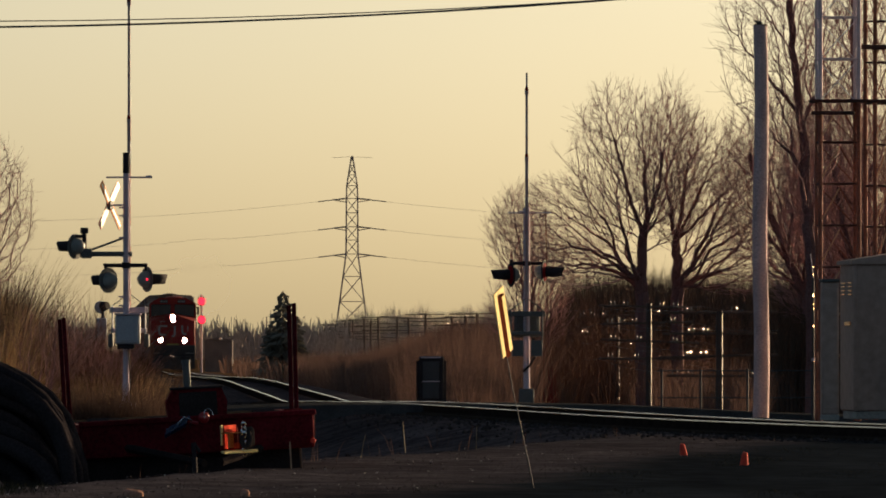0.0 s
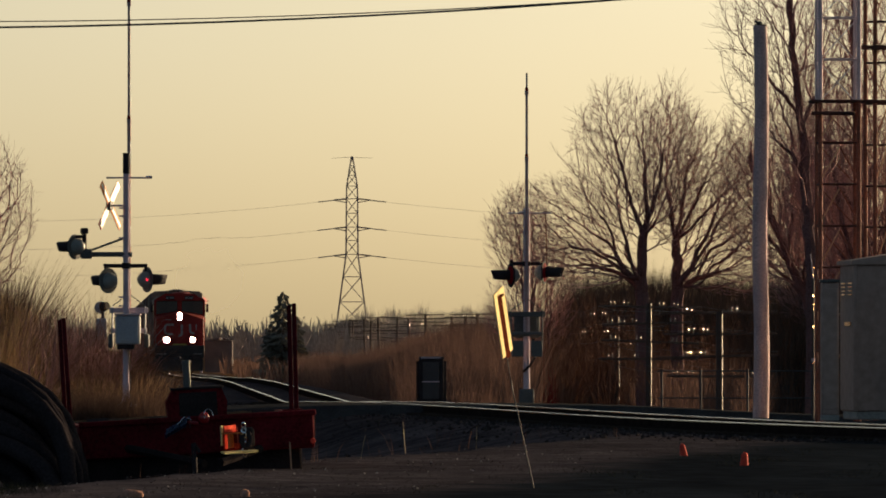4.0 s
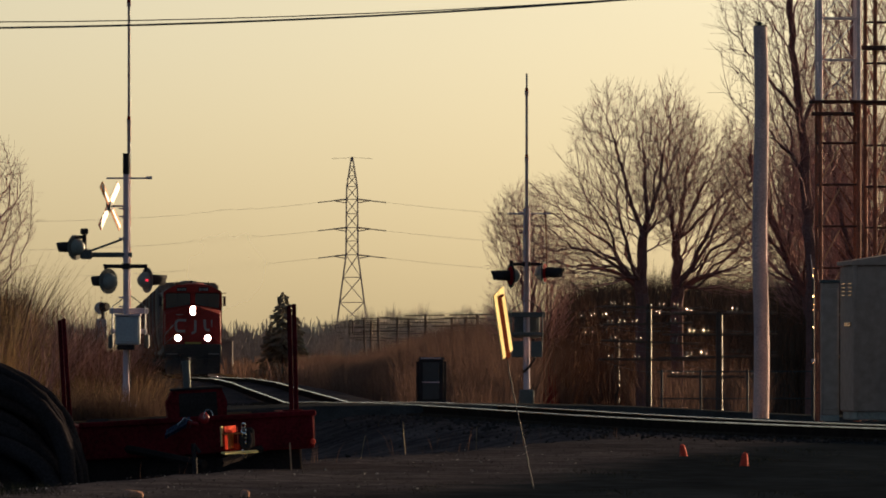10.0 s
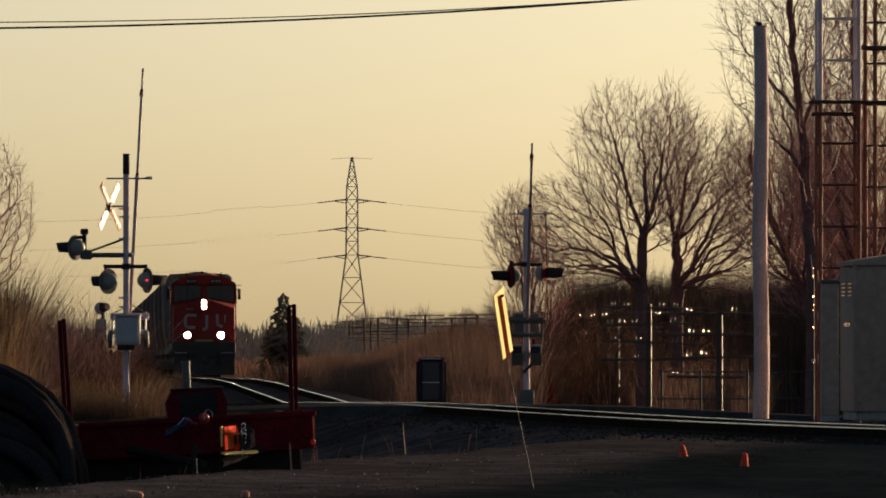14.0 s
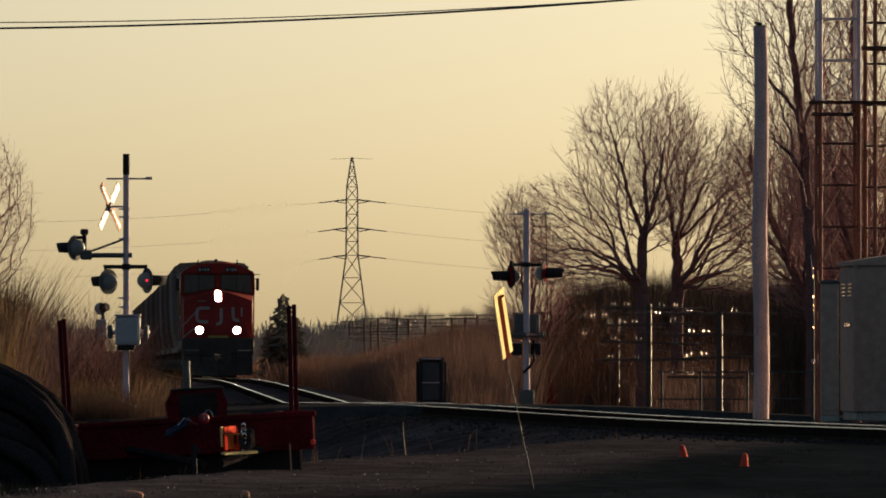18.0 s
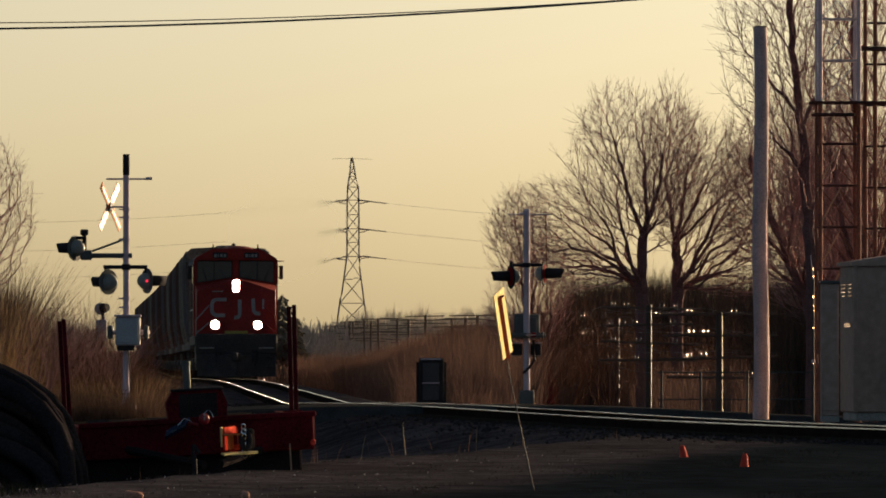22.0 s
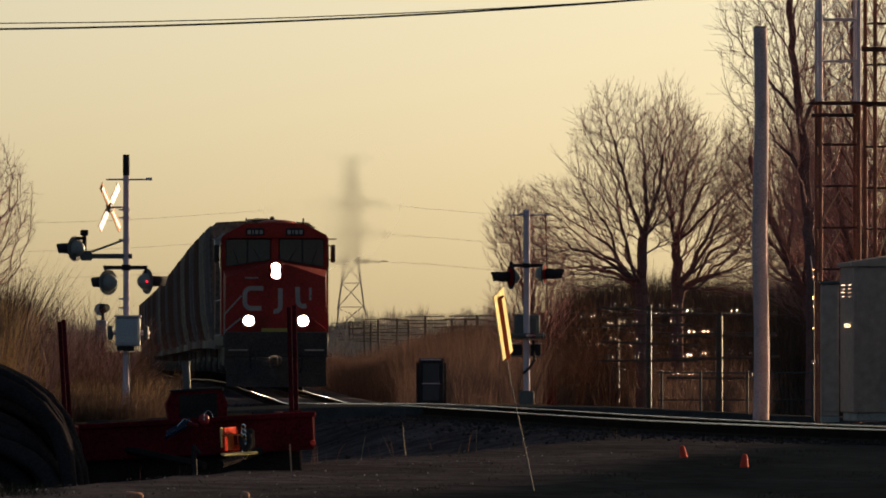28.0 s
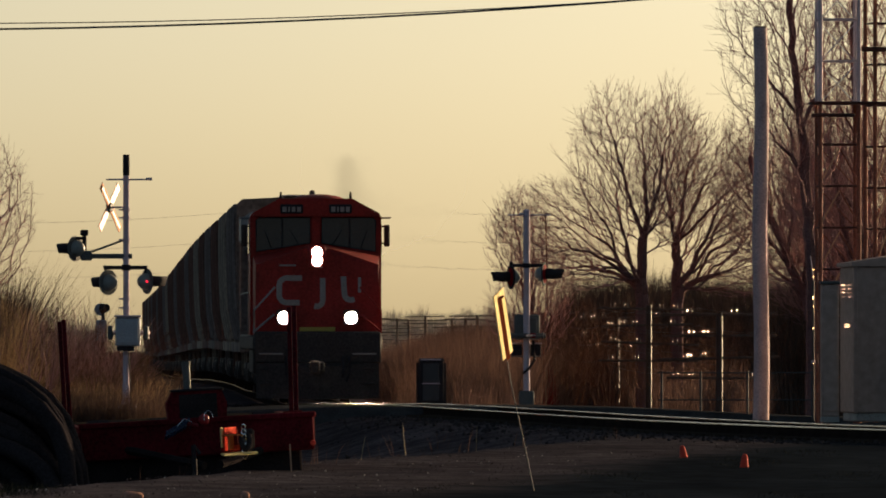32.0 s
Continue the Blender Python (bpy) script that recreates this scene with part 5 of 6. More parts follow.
def rail_guard():
    t = thing("conduit_post", 6.86, 188, -0.2, "slim dark steel conduit post with small facets added for glints", "post")
    part("pipe", S().rod((0, 0, 1.0), (0, 0, 2.6), 0.022, 0.022, 12), DULL, t)
    part("foot_pipe", S().rod((0, 0, 0), (0, 0, 1.0), 0.022, 0.022, 12), DULL, t)
    part("whip", S().rod((0, 0, 2.6), (-0.05, 0, 3.05), 0.012, 0.008, 8), GALV, t)
    # Small amber facets are added and turned to the sun to give glints.
    for z, r in ((2.80, 0.010), (2.66, 0.013), (2.28, 0.032), (2.12, 0.012), (2.03, 0.010), (1.71, 0.021), (1.05, 0.011)):
        part("glint_facet", S().box(-r, r, -0.004, 0.004, -r * 0.7, r * 0.7).turn(pose(0, -0.03, z, 0, 0, 66)), GLINTAMBER, t)
    part("clip", S().rod((0, 0, 1.06), (0, 0, 1.12), 0.038, 0.038, 12), GALV, t)


rail_guard()


# ---- trees and brush ----
def grow(rng, trunk, twigs, p, d, length, r, level, top, spread=0.7, up=0.05):
    """One branch and what springs from it; thick wood goes to trunk, thin wood to twigs."""
    n = 6 if level < 2 else (4 if level < top else 3)
    pts, dirs = [p], [d]
    for i in range(n):
        wob = 0.07 if level == 0 else 0.12
        d = (d + Vector((rng.gauss(0, wob), rng.gauss(0, wob), rng.gauss(0, 0.06) + (up if level else 0.03)))).normalized()
        p = p + d * (length / n)
        pts.append(p)
        dirs.append(d)
    r2 = max(r * (0.55 if level < top else 0.5), 0.0022)
    (trunk if r > 0.045 else twigs).pipe(pts, r, 7 if r > 0.045 else (4 if r > 0.015 else 3), r2)
    if level >= top:
        return
    kids = (8, 6, 5, 5, 4)[min(level, 4)]
    for k in range(kids):
        i = n if k < 2 else rng.randint(min(2 if level else 3, n), n)
        rr = max((r + (r2 - r) * i / n) * (0.85 if k == 0 else rng.uniform(0.45, 0.7)), 0.0030)
        axis = Vector((rng.gauss(0, 1), rng.gauss(0, 1), rng.gauss(0, 0.3)))
        axis = (axis - dirs[i] * axis.dot(dirs[i])).normalized()
        nd = (dirs[i] + axis * spread * (0.5 if k == 0 else rng.uniform(0.7, 1.4))).normalized()
        grow(rng, trunk, twigs, pts[i], nd, length * rng.uniform(0.5, 0.72), rr, level + 1, top, spread, up)


def twig(rng, thin, p, d, length, r, lift):
    """A last fine twig of two joints."""
    q = p + d * length * 0.5
    e = (d + Vector((rng.gauss(0, 0.15), rng.gauss(0, 0.15), rng.gauss(lift, 0.12)))).normalized()
    thin.pipe([p, q, q + e * length * 0.5], r, 3, r * 0.55)


def crown_net(rng, skeleton, hull, count, balance, step=0.16):
    """Joins points strewn through the crown's hull to the trunk, the next cheapest first: a short link counts, and so does a short
    way down to the foot, which makes the forks acute. Returns each node's place, parent, heading and children."""
    spots, parent, way = [], [], []
    for line in skeleton:
        pts = [np.array(p, float) for p in line]
        last = -1 if not spots else int(np.argmin([np.linalg.norm(p - pts[0]) for p in spots]))
        if last < 0:
            spots, parent, way, last = [pts[0]], [-1], [0.0], 0
        for u, v in zip(pts, pts[1:]):
            n = max(1, int(np.linalg.norm(v - u) / step))
            for k in range(1, n + 1):
                q = u + (v - u) * k / n + np.array((rng.gauss(0, 0.02), rng.gauss(0, 0.03), 0.0))
                way.append(way[last] + float(np.linalg.norm(q - spots[last])))
                spots.append(q)
                parent.append(last)
                last = len(spots) - 1
    size = [e[0] * e[1] * e[2] for _, e in hull]
    cloud = []
    while len(cloud) < count:
        c, e = rng.choices(hull, size)[0]
        p = [rng.uniform(-1, 1) for _ in range(3)]
        if sum(q * q for q in p) < rng.uniform(0.8, 1.0):
            cloud.append([c[k] + e[k] * p[k] for k in range(3)])
    cloud = np.array(cloud)
    cost, link = np.full(count, 1e9), np.zeros(count, int)

    def offer(i):
        d = np.linalg.norm(cloud - spots[i], axis=1) + balance * way[i]
        m = d < cost
        cost[m], link[m] = d[m], i
    for i in range(len(spots)):
        offer(i)
    free = np.ones(count, bool)
    for _ in range(count):
        j = int(np.argmin(np.where(free, cost, 1e9)))
        free[j] = False
        q, i = cloud[j], int(link[j])
        gap = float(np.linalg.norm(q - spots[i]))
        n = max(1, int(gap / (step * 1.5)))
        bow = np.array((rng.gauss(0, 0.05), rng.gauss(0, 0.05), -0.04)) * gap
        start, last = spots[i], i
        for k in range(1, n + 1):
            f = k / n
            spots.append(start + (q - start) * f + bow * 4 * f * (1 - f))
            parent.append(last)
            way.append(way[last] + gap / n)
            last = len(spots) - 1
        offer(last)
    n = len(spots)
    kids = [[] for _ in range(n)]
    for i in range(1, n):
        kids[parent[i]].append(i)
    for _ in range(3):                          # ease the kinks
        old = [p.copy() for p in spots]
        for i in range(1, n):
            if kids[i] and parent[i] >= 0:
                mid = sum(old[k] for k in kids[i]) / len(kids[i])
                spots[i] = old[i] * 0.5 + (old[parent[i]] + mid) * 0.25
    heading = [np.array((0.0, 0, 1))] * n
    for i in range(1, n):
        d = spots[i] - spots[parent[i]]
        heading[i] = d / max(np.linalg.norm(d), 1e-6)
    return spots, parent, heading, kids


def bare_tree(x, y, skeleton, hull, seed, label, count, radius=0.2, twigs=0.8, balance=0.6, length=0.42):
    """A leafless tree: skeleton holds the trunk and main limbs as lines in metres from its foot, hull the crown's ellipsoids (middle, half axes)."""
    rng = random.Random(seed)
    spots, parent, heading, kids = crown_net(rng, skeleton, hull, count, balance)
    n = len(spots)
    area = np.zeros(n)
    for i in range(n - 1, -1, -1):
        if not kids[i]:
            area[i] = 0.0042 ** 1.9
        if parent[i] >= 0:
            area[parent[i]] += area[i]
    rad = np.minimum(area ** (1 / 1.9), radius)
    foot, top = np.array(skeleton[0][0]), np.array(skeleton[0][-1])
    i, length_ = 0, float(np.linalg.norm(top - foot))
    while True:                                 # the trunk keeps its girth
        rad[i] = max(rad[i], radius * (1 - 0.42 * min(1, float(np.linalg.norm(spots[i] - foot)) / length_)))
        on = [k for k in kids[i] if k == i + 1]
        if not on or np.linalg.norm(spots[i] - foot) > length_ - 0.1:
            break
        i = on[0]
    thick, thin = S(), S()
    for i in range(n):
        q = parent[i]
        if q >= 0 and max(kids[q], key=lambda k: rad[k]) == i:
            continue
        chain = [i]
        while kids[chain[-1]]:
            chain.append(max(kids[chain[-1]], key=lambda k: rad[k]))
        pts = ([q] if q >= 0 else []) + chain
        if len(pts) < 2:
            continue
        cut = len(pts)
        for k in range(1, len(pts)):
            if rad[pts[k]] < 0.035:
                cut = k
                break
        for shape, run_, seg in ((thick, pts[:cut + 1] if rad[pts[-1]] < 0.035 else pts, 7), (thin, pts[cut:], 4)):
            if seg == 7 and rad[chain[0]] < 0.035 or len(run_) < 2:
                continue
            tube(shape, [spots[k] for k in run_], [min(rad[k], rad[chain[0]]) for k in run_], seg if rad[run_[0]] > 0.012 else 3)
        if rad[chain[0]] < 0.035:
            tube(thin, [spots[k] for k in pts[:cut + 1]], [min(rad[k], rad[chain[0]]) for k in pts[:cut + 1]], 4 if rad[chain[0]] > 0.012 else 3)
    for i in range(n):
        for _ in range(2 if rad[i] < 0.010 else (1 if rad[i] < 0.02 else 0)):
            if rng.random() > twigs:
                continue
            h = heading[i]
            d = Vector((h[0] + rng.gauss(0, 0.33), h[1] + rng.gauss(0, 0.33), h[2] + rng.gauss(0.12, 0.25))).normalized()
            twig(rng, thin, Vector(spots[i]), d, length * rng.uniform(0.4, 1.2), 0.0036, 0.08)
    t = thing("bare_tree", x, y, ground_z(x, y) - 0.1, label, "tree", "bare trees")
    part("trunk", thick, BARK, t)
    part("crown", thin, TWIG, t, "bare fine twigs")
    return t


def tube(shape, pts, radii, seg):
    """A bent pipe with its own radius at every joint."""
    base, n = len(shape.v), len(pts)
    pts = [Vector(p) for p in pts]
    for k, p in enumerate(pts):
        d = (pts[min(k + 1, n - 1)] - pts[max(k - 1, 0)]).normalized()
        u = d.cross(Vector((0.83, 0.55, 0.03)))
        u = u.normalized() if u.length > 0.05 else d.cross(Vector((0, 0, 1))).normalized()
        w = d.cross(u)
        for i in range(seg):
            a = math.tau * i / seg
            shape.v.append(p + (u * math.cos(a) + w * math.sin(a)) * radii[k])
    for k in range(n - 1):
        o = base + k * seg
        shape.f += [(o + i, o + (i + 1) % seg, o + seg + (i + 1) % seg, o + seg + i) for i in range(seg)]


def stem(*pts):
    """A line of the skeleton: places across and up, in the plane of the foot, with a little depth."""
    return [(p[0], p[2] if len(p) > 2 else 0.0, p[1]) for p in pts]


bare_tree(5.91, 300, [stem((0, 0), (-0.02, 2.4), (0.02, 5.42)),
                      stem((0.02, 5.42), (-0.45, 6.75, 0.1), (-0.73, 7.89, 0.2), (-1.02, 8.84, 0.3), (-1.40, 9.78, 0.4)),
                      stem((0.02, 5.42), (0.12, 5.80, -0.1), (0.50, 6.94, -0.2), (0.64, 8.07, -0.2), (0.87, 9.21, -0.3), (1.07, 10.04, -0.4)),
                      stem((-0.20, 5.99), (-1.30, 6.75, -0.2), (-2.05, 7.32, -0.4), (-2.60, 7.94, -0.6)),
                      stem((0.02, 5.33), (-1.12, 5.80, 0.2), (-2.43, 6.37, 0.3), (-3.38, 6.75, 0.5)),
                      stem((0.02, 4.85), (-1.68, 5.23, -0.2), (-3.20, 5.42, -0.5)),
                      stem((-0.45, 6.75), (-1.20, 7.74, 0.5), (-1.80, 8.64, 0.9)),
                      stem((0.12, 5.80), (0.05, 7.04, 0.2), (0.00, 8.44, 0.5), (0.10, 9.64, 0.7)),
                      stem((0.50, 6.94), (1.00, 7.94, -0.5), (1.50, 8.94, -0.9))],
          [((-0.75, 0, 7.5), (1.55, 1.8, 2.65)), ((0.79, 0, 7.55), (1.15, 1.8, 2.65)), ((-2.4, 0, 5.75), (2.0, 1.8, 1.45)), ((-2.0, 0, 4.5), (2.2, 1.6, 0.75))], 14,
          "wide bare tree with low spreading limbs", 5000, 0.205, 0.85, 0.45)
bare_tree(6.95, 301, [stem((0, 0), (0, 2.4), (-0.04, 5.24)),
                      stem((-0.04, 5.24), (-0.19, 6.20, 0.2), (-0.33, 6.94, 0.3), (-0.25, 7.94, 0.5)),
                      stem((-0.04, 5.24), (0.22, 6.77, 0.1), (0.41, 8.09, 0.3), (0.61, 9.24, 0.4)),
                      stem((-0.04, 5.24), (0.43, 6.20, -0.1), (0.91, 7.34, -0.2), (1.28, 8.29, -0.4), (1.67, 8.84, -0.5)),
                      stem((-0.04, 5.24), (0.53, 5.81, 0.1), (1.28, 6.57, 0.3), (1.95, 7.14, 0.4), (2.70, 7.74, 0.6)),
                      stem((0.00, 4.74), (0.34, 5.06, -0.1), (1.28, 5.44, -0.2), (2.05, 5.81, -0.4), (3.00, 6.24, -0.5)),
                      stem((0.00, 4.54), (1.20, 4.84, 0.3), (2.60, 5.14, 0.6))],
          [((1.0, 0, 6.7), (1.75, 1.7, 2.25)), ((2.3, 0, 6.6), (1.5, 1.5, 2.2)), ((-0.2, 0, 7.3), (1.05, 1.7, 2.4)), ((1.7, 0, 4.5), (2.0, 1.5, 0.95))], 15,
          "broad bare tree dividing low into many limbs", 4700, 0.19, 0.85, 0.45)
bare_tree(3.05, 318, [stem((0, 0), (-0.2, 2.0), (-0.4, 3.6)), stem((-0.2, 2.0), (0.2, 3.4, 0.3)), stem((-0.4, 3.6), (-0.9, 5.0, 0.2))],
          [((-0.70, 0, 5.6), (1.1, 1.2, 1.7)), ((0.2, 0, 4.3), (1.0, 1.1, 1.7)), ((-0.4, 0, 3.2), (1.5, 1.1, 1.5))], 7, "smaller bare tree with pale fine twigs", 2800, 0.10, 0.8)
bare_tree(8.40, 232, [stem((0, 0), (0.02, 3.6), (-0.1, 6.0), (-0.42, 9.0), (-0.6, 11.6)), stem((-0.1, 5.9), (-1.0, 7.0, -0.3), (-2.0, 7.8, -0.4)), stem((-0.25, 7.3), (-1.1, 8.4, 0.3), (-1.8, 9.2, 0.4)),
                      stem((-0.35, 8.6), (-1.1, 9.8, -0.3)), stem((0.0, 5.0), (0.8, 6.6, 0.3)), stem((-0.2, 7.0), (0.5, 8.6, -0.3))],
          [((-0.8, 0, 9.0), (1.5, 1.4, 2.4)), ((0.0, 0, 8.2), (1.35, 1.4, 3.8))], 21, "tall bare tree rising out of sight", 2200, 0.125, 0.8, 0.4)
bare_tree(9.85, 236, [stem((0, 0), (0, 3.5), (-0.2, 7.0), (-0.3, 10.0)), stem((0, 2.4), (0.5, 4.5, 0.3), (0.7, 8.0, 0.4)), stem((0, 3.0), (-0.6, 5.0, -0.3), (-0.9, 7.0, -0.4)), stem((-0.1, 5.0), (-1.1, 6.4, 0.4)), stem((0.0, 4.2), (1.0, 5.6, -0.4))],
          [((-0.1, 0, 7.4), (1.75, 1.7, 4.2)), ((-0.2, 0, 5.4), (1.9, 1.7, 2.2))], 22, "tall dark bare tree by the tower", 5800, 0.16, 0.95, 0.45)
bare_tree(10.25, 262, [stem((0, 0), (-0.1, 2.6), (-0.1, 5.0)), stem((-0.1, 2.6), (-0.5, 4.4, 0.3)), stem((-0.1, 2.6), (0.5, 4.4, -0.3)), stem((-0.5, 4.4), (-1.1, 6.0, 0.4))],
          [((-0.1, 0, 5.9), (1.7, 1.7, 3.2))], 24, "dense bare tree behind the tower", 3600, 0.13, 0.9)
bare_tree(10.1, 256, [stem((0, 0), (-0.2, 1.8), (-0.3, 3.0)), stem((-0.2, 1.8), (0.4, 2.8, -0.3)), stem((-0.3, 3.0), (-1.1, 4.2, 0.2))],
          [((-0.4, 0, 4.5), (1.75, 1.5, 2.0))], 25, "dark bare tree with a dense crown", 2600, 0.14, 1.0)
bare_tree(8.80, 241, [stem((0, 0), (0.02, 1.9), (-0.05, 2.9), (-0.62, 4.2), (-1.1, 5.4), (-1.5, 6.6)), stem((-0.1, 3.0), (-0.5, 3.6, 0.2), (-1.1, 4.1, 0.3), (-1.8, 4.5, 0.4)),
                      stem((0.0, 2.6), (0.4, 3.9, -0.3), (0.6, 5.2, -0.3)), stem((-0.62, 4.2), (-0.5, 5.4, -0.4), (-0.6, 6.6, -0.5))],
          [((-0.95, 0, 5.8), (1.55, 1.3, 2.5)), ((0.2, 0, 5.2), (1.1, 1.3, 2.0))], 23, "leaning dark bare tree with forked limbs", 3400, 0.13, 0.9)
bare_tree(-10.75, 226, [stem((0, 0), (0.1, 2.0), (0.3, 3.4)), stem((0.1, 2.0), (-0.4, 3.4, 0.3)), stem((0.3, 3.4), (0.7, 4.8, 0.2))],
          [((0.55, 0, 5.0), (1.15, 1.3, 1.95)), ((-0.5, 0, 4.6), (1.0, 1.3, 1.7))], 31, "bare tree at the edge of the brush", 1500, 0.10, 0.9, 0.42)


for x, y, h, lean in ((-0.50, 141, 0.62, 8), (0.48, 146, 0.35, 3), (-1.05, 130, 0.3, -5)):
    ob = solid("reed_stalk", S().pipe([(0, 0, 0), (0.01, 0, h * 0.5), (0.03, 0, h)], 0.006, 5, 0.003), REED, "single pale dry reed stalk", "reed", "reed stalks")
    ob.matrix_world = pose(x, y, ground_z(x, y), 0, -lean)


def blades(name, material, label, count, seed, zone, hmin, hmax, width, lean=0.2, category="grass"):
    """Upright dry stems over a zone: zone(rng) gives a place and a height factor, or nothing."""
    rng = random.Random(seed)
    s = S()
    made = 0
    while made < count:
        got = zone(rng)
        made += 1
        if not got:
            continue
        x, y, k = got
        z = ground_z(x, y) - 0.05
        h = rng.uniform(hmin, hmax) * k
        a = rng.uniform(0, math.tau)
        dx, dy = math.cos(a) * width * 0.5, math.sin(a) * width * 0.5
        lx, ly = rng.gauss(0, lean) * h, rng.gauss(0, lean) * h
        o = len(s.v)
        s.v += [Vector((x - dx, y - dy, z)), Vector((x + dx, y + dy, z)), Vector((x + lx * 0.4 + dx * 0.7, y + ly * 0.4 + dy * 0.7, z + h * 0.6)),
                Vector((x + lx * 0.4 - dx * 0.7, y + ly * 0.4 - dy * 0.7, z + h * 0.6)), Vector((x + lx, y + ly, z + h))]
        s.f += [(o, o + 1, o + 2, o + 3), (o + 3, o + 2, o + 4)]
    ob = new(name, s.mesh(name, material, False, False))
    return tagged(ob, label, category, "", "stuff")


def zone_reeds(rng):
    y = 236 + 260 * rng.random() ** 1.5
    x = rng.uniform(-0.055 * y, 0.055 * y)
    tx, _ = track_x(y)
    if x < tx + 3.2 + max(0, (y - 260)) * 0.008:
        return None
    u = x / y
    if u > 0.0318 and y < 300:
        return None
    if u > 0.0095 and y < 345 and x < float(np.interp(y, (236, 246, 288, 345), (6.9, 6.70, 5.84, 5.6))) + 0.3:
        y = 345 + (y - 236) * 0.15      # the strip between the track and the pole line is kept clear
        x = u * y
    return x, y, 0.8 + 0.3 * noise.noise((x * 0.35, y * 0.05, 1)) + (0.75 * smooth(-0.008, 0.006, u) - 0.5 * smooth(0.010, 0.017, u)) * smooth(240, 280, y)


def zone_left(rng):
    y = 216 + 140 * rng.random() ** 1.4
    x = rng.uniform(-0.056 * y, -0.018 * y)
    tx, _ = track_x(y)
    if x > tx - 4.6:
        return None
    return x, y, 0.85 + 0.4 * noise.noise((x * 0.4, y * 0.06, 5)) + 0.1 * smooth(-0.03 * y, -0.037 * y, x) + 1.35 * smooth(-0.0395 * y, -0.0430 * y, x)


def zone_mast(rng):
    return rng.uniform(-7.8, -5.6), rng.uniform(200, 203.6), 1.0


def zone_front(rng):
    y = rng.uniform(213.8, 232)
    x = rng.uniform(-0.046, -0.0285) * y
    if x > track_x(y)[0] - 2.6:
        return None
    k = noise.noise((x * 0.9, y * 0.15, 7))
    return (x, y, 0.9 + 0.5 * k + 0.8 * smooth(-0.0400 * y, -0.0432 * y, x)) if k > -0.25 else None


def zone_far(rng):
    y = 480 + 420 * rng.random()
    x = rng.uniform(-0.055 * y, 0.055 * y)
    tx, _ = track_x(y)
    return None if abs(x - tx) < 4 else (x, y, 1.0)


blades("dry_reeds", BRUSH, "tall rust-brown dry reeds and weeds", 75000, 1, zone_reeds, 0.9, 1.8, 0.022, 0.26)
blades("dry_reeds", WEED, "dense brown scrub beside the line", 38000, 2, zone_left, 0.9, 1.9, 0.023, 0.26)
def zone_osier(rng):
    return 2.66 + rng.gauss(0, 0.10), rng.uniform(246, 249), rng.uniform(0.8, 1.1)


blades("red_stems", OSIER, "clump of dark red bare stems", 90, 29, zone_osier, 1.0, 2.1, 0.016, 0.05, "shrub")
blades("dry_reeds", BRUSH, "distant brown reeds", 9000, 3, zone_far, 0.8, 1.6, 0.10)


blades("roadside_weeds", WEED, "dark dry weeds round the foot of the mast", 5000, 14, zone_mast, 0.5, 1.45, 0.016, 0.22)


blades("dry_weeds", STRAW, "olive-brown dry weeds along the road", 15000, 15, zone_front, 0.7, 1.7, 0.017, 0.28)


def zone_thicket(rng):
    y = rng.uniform(354, 440)
    x = rng.uniform(-0.004, 0.047) * y
    rise = smooth(-0.003, 0.010, x / y) * 1.2 + 1.6 * smooth(0.0085, 0.0150, x / y)
    return x, y, 0.95 + rise * (1 + 0.25 * noise.noise((x * 1.3, 0, 5))) + 0.45 * noise.noise((x * 0.5, y * 0.03, 9))


blades("thicket", SCRUB, "brown leafless thicket on the rise", 30000, 7, zone_thicket, 0.95, 1.4, 0.03, 0.12, "thicket")
blades("thicket", SCRUB, "dark brown undergrowth on the rise", 40000, 8, zone_thicket, 0.75, 1.3, 0.05, 0.15, "thicket")


def zone_rise(rng):
    y = 300 + 330 * rng.random()
    x = rng.uniform(-0.0145, 0.0075) * y
    if x < track_x(y)[0] + 4 + (y - 300) * 0.006:
        return None
    return x, y, 0.8 + 0.3 * noise.noise((x * 0.3, y * 0.03, 4)) + 1.05 * smooth(-0.011, 0.003, x / y) + 0.0012 * (y - 300)


blades("scrub", BRUSH, "rust-brown scrub on the rise beside the poles", 30000, 12, zone_rise, 0.9, 1.6, 0.05, 0.15, "scrub")


def zone_copse(rng):
    y = rng.uniform(1115, 1260)
    u = rng.uniform(-0.0145, 0.0095)
    return u * y, y, 4.2 + 2.1 * smooth(-0.0135, -0.0055, u) + 60 * max(u, 0) + 1.5 * noise.noise((u * 700, y * 0.02, 6))


blades("thicket", HAZEWOOD, "leafless copse along the horizon", 20000, 16, zone_copse, 0.6, 1.08, 0.09, 0.08, "thicket")


def zone_bank(rng):
    y = rng.uniform(214, 236)
    u = rng.uniform(-0.052, -0.0375)
    top = 1.4 + 2.2 * smooth(-0.0402, -0.0428, u)
    return u * y, y, top * (0.85 + 0.25 * noise.noise((u * 900, y * 0.2, 3)))


blades("thicket", STRAW, "dense olive-brown brush on the bank", 16000, 13, zone_bank, 0.55, 1.05, 0.03, 0.16, "thicket")


def zone_screen(rng):
    y = rng.uniform(254, 269)
    x = rng.uniform(0.031, 0.052) * y
    return x, y, 1.0 + 0.3 * noise.noise((x * 0.8, 0, 2)) + 0.8 * smooth(0.033, 0.04, x / y)


blades("thicket", SCRUB, "tall dark leafless thicket behind the tower", 7000, 10, zone_screen, 1.5, 3.3, 0.028, 0.12, "thicket")


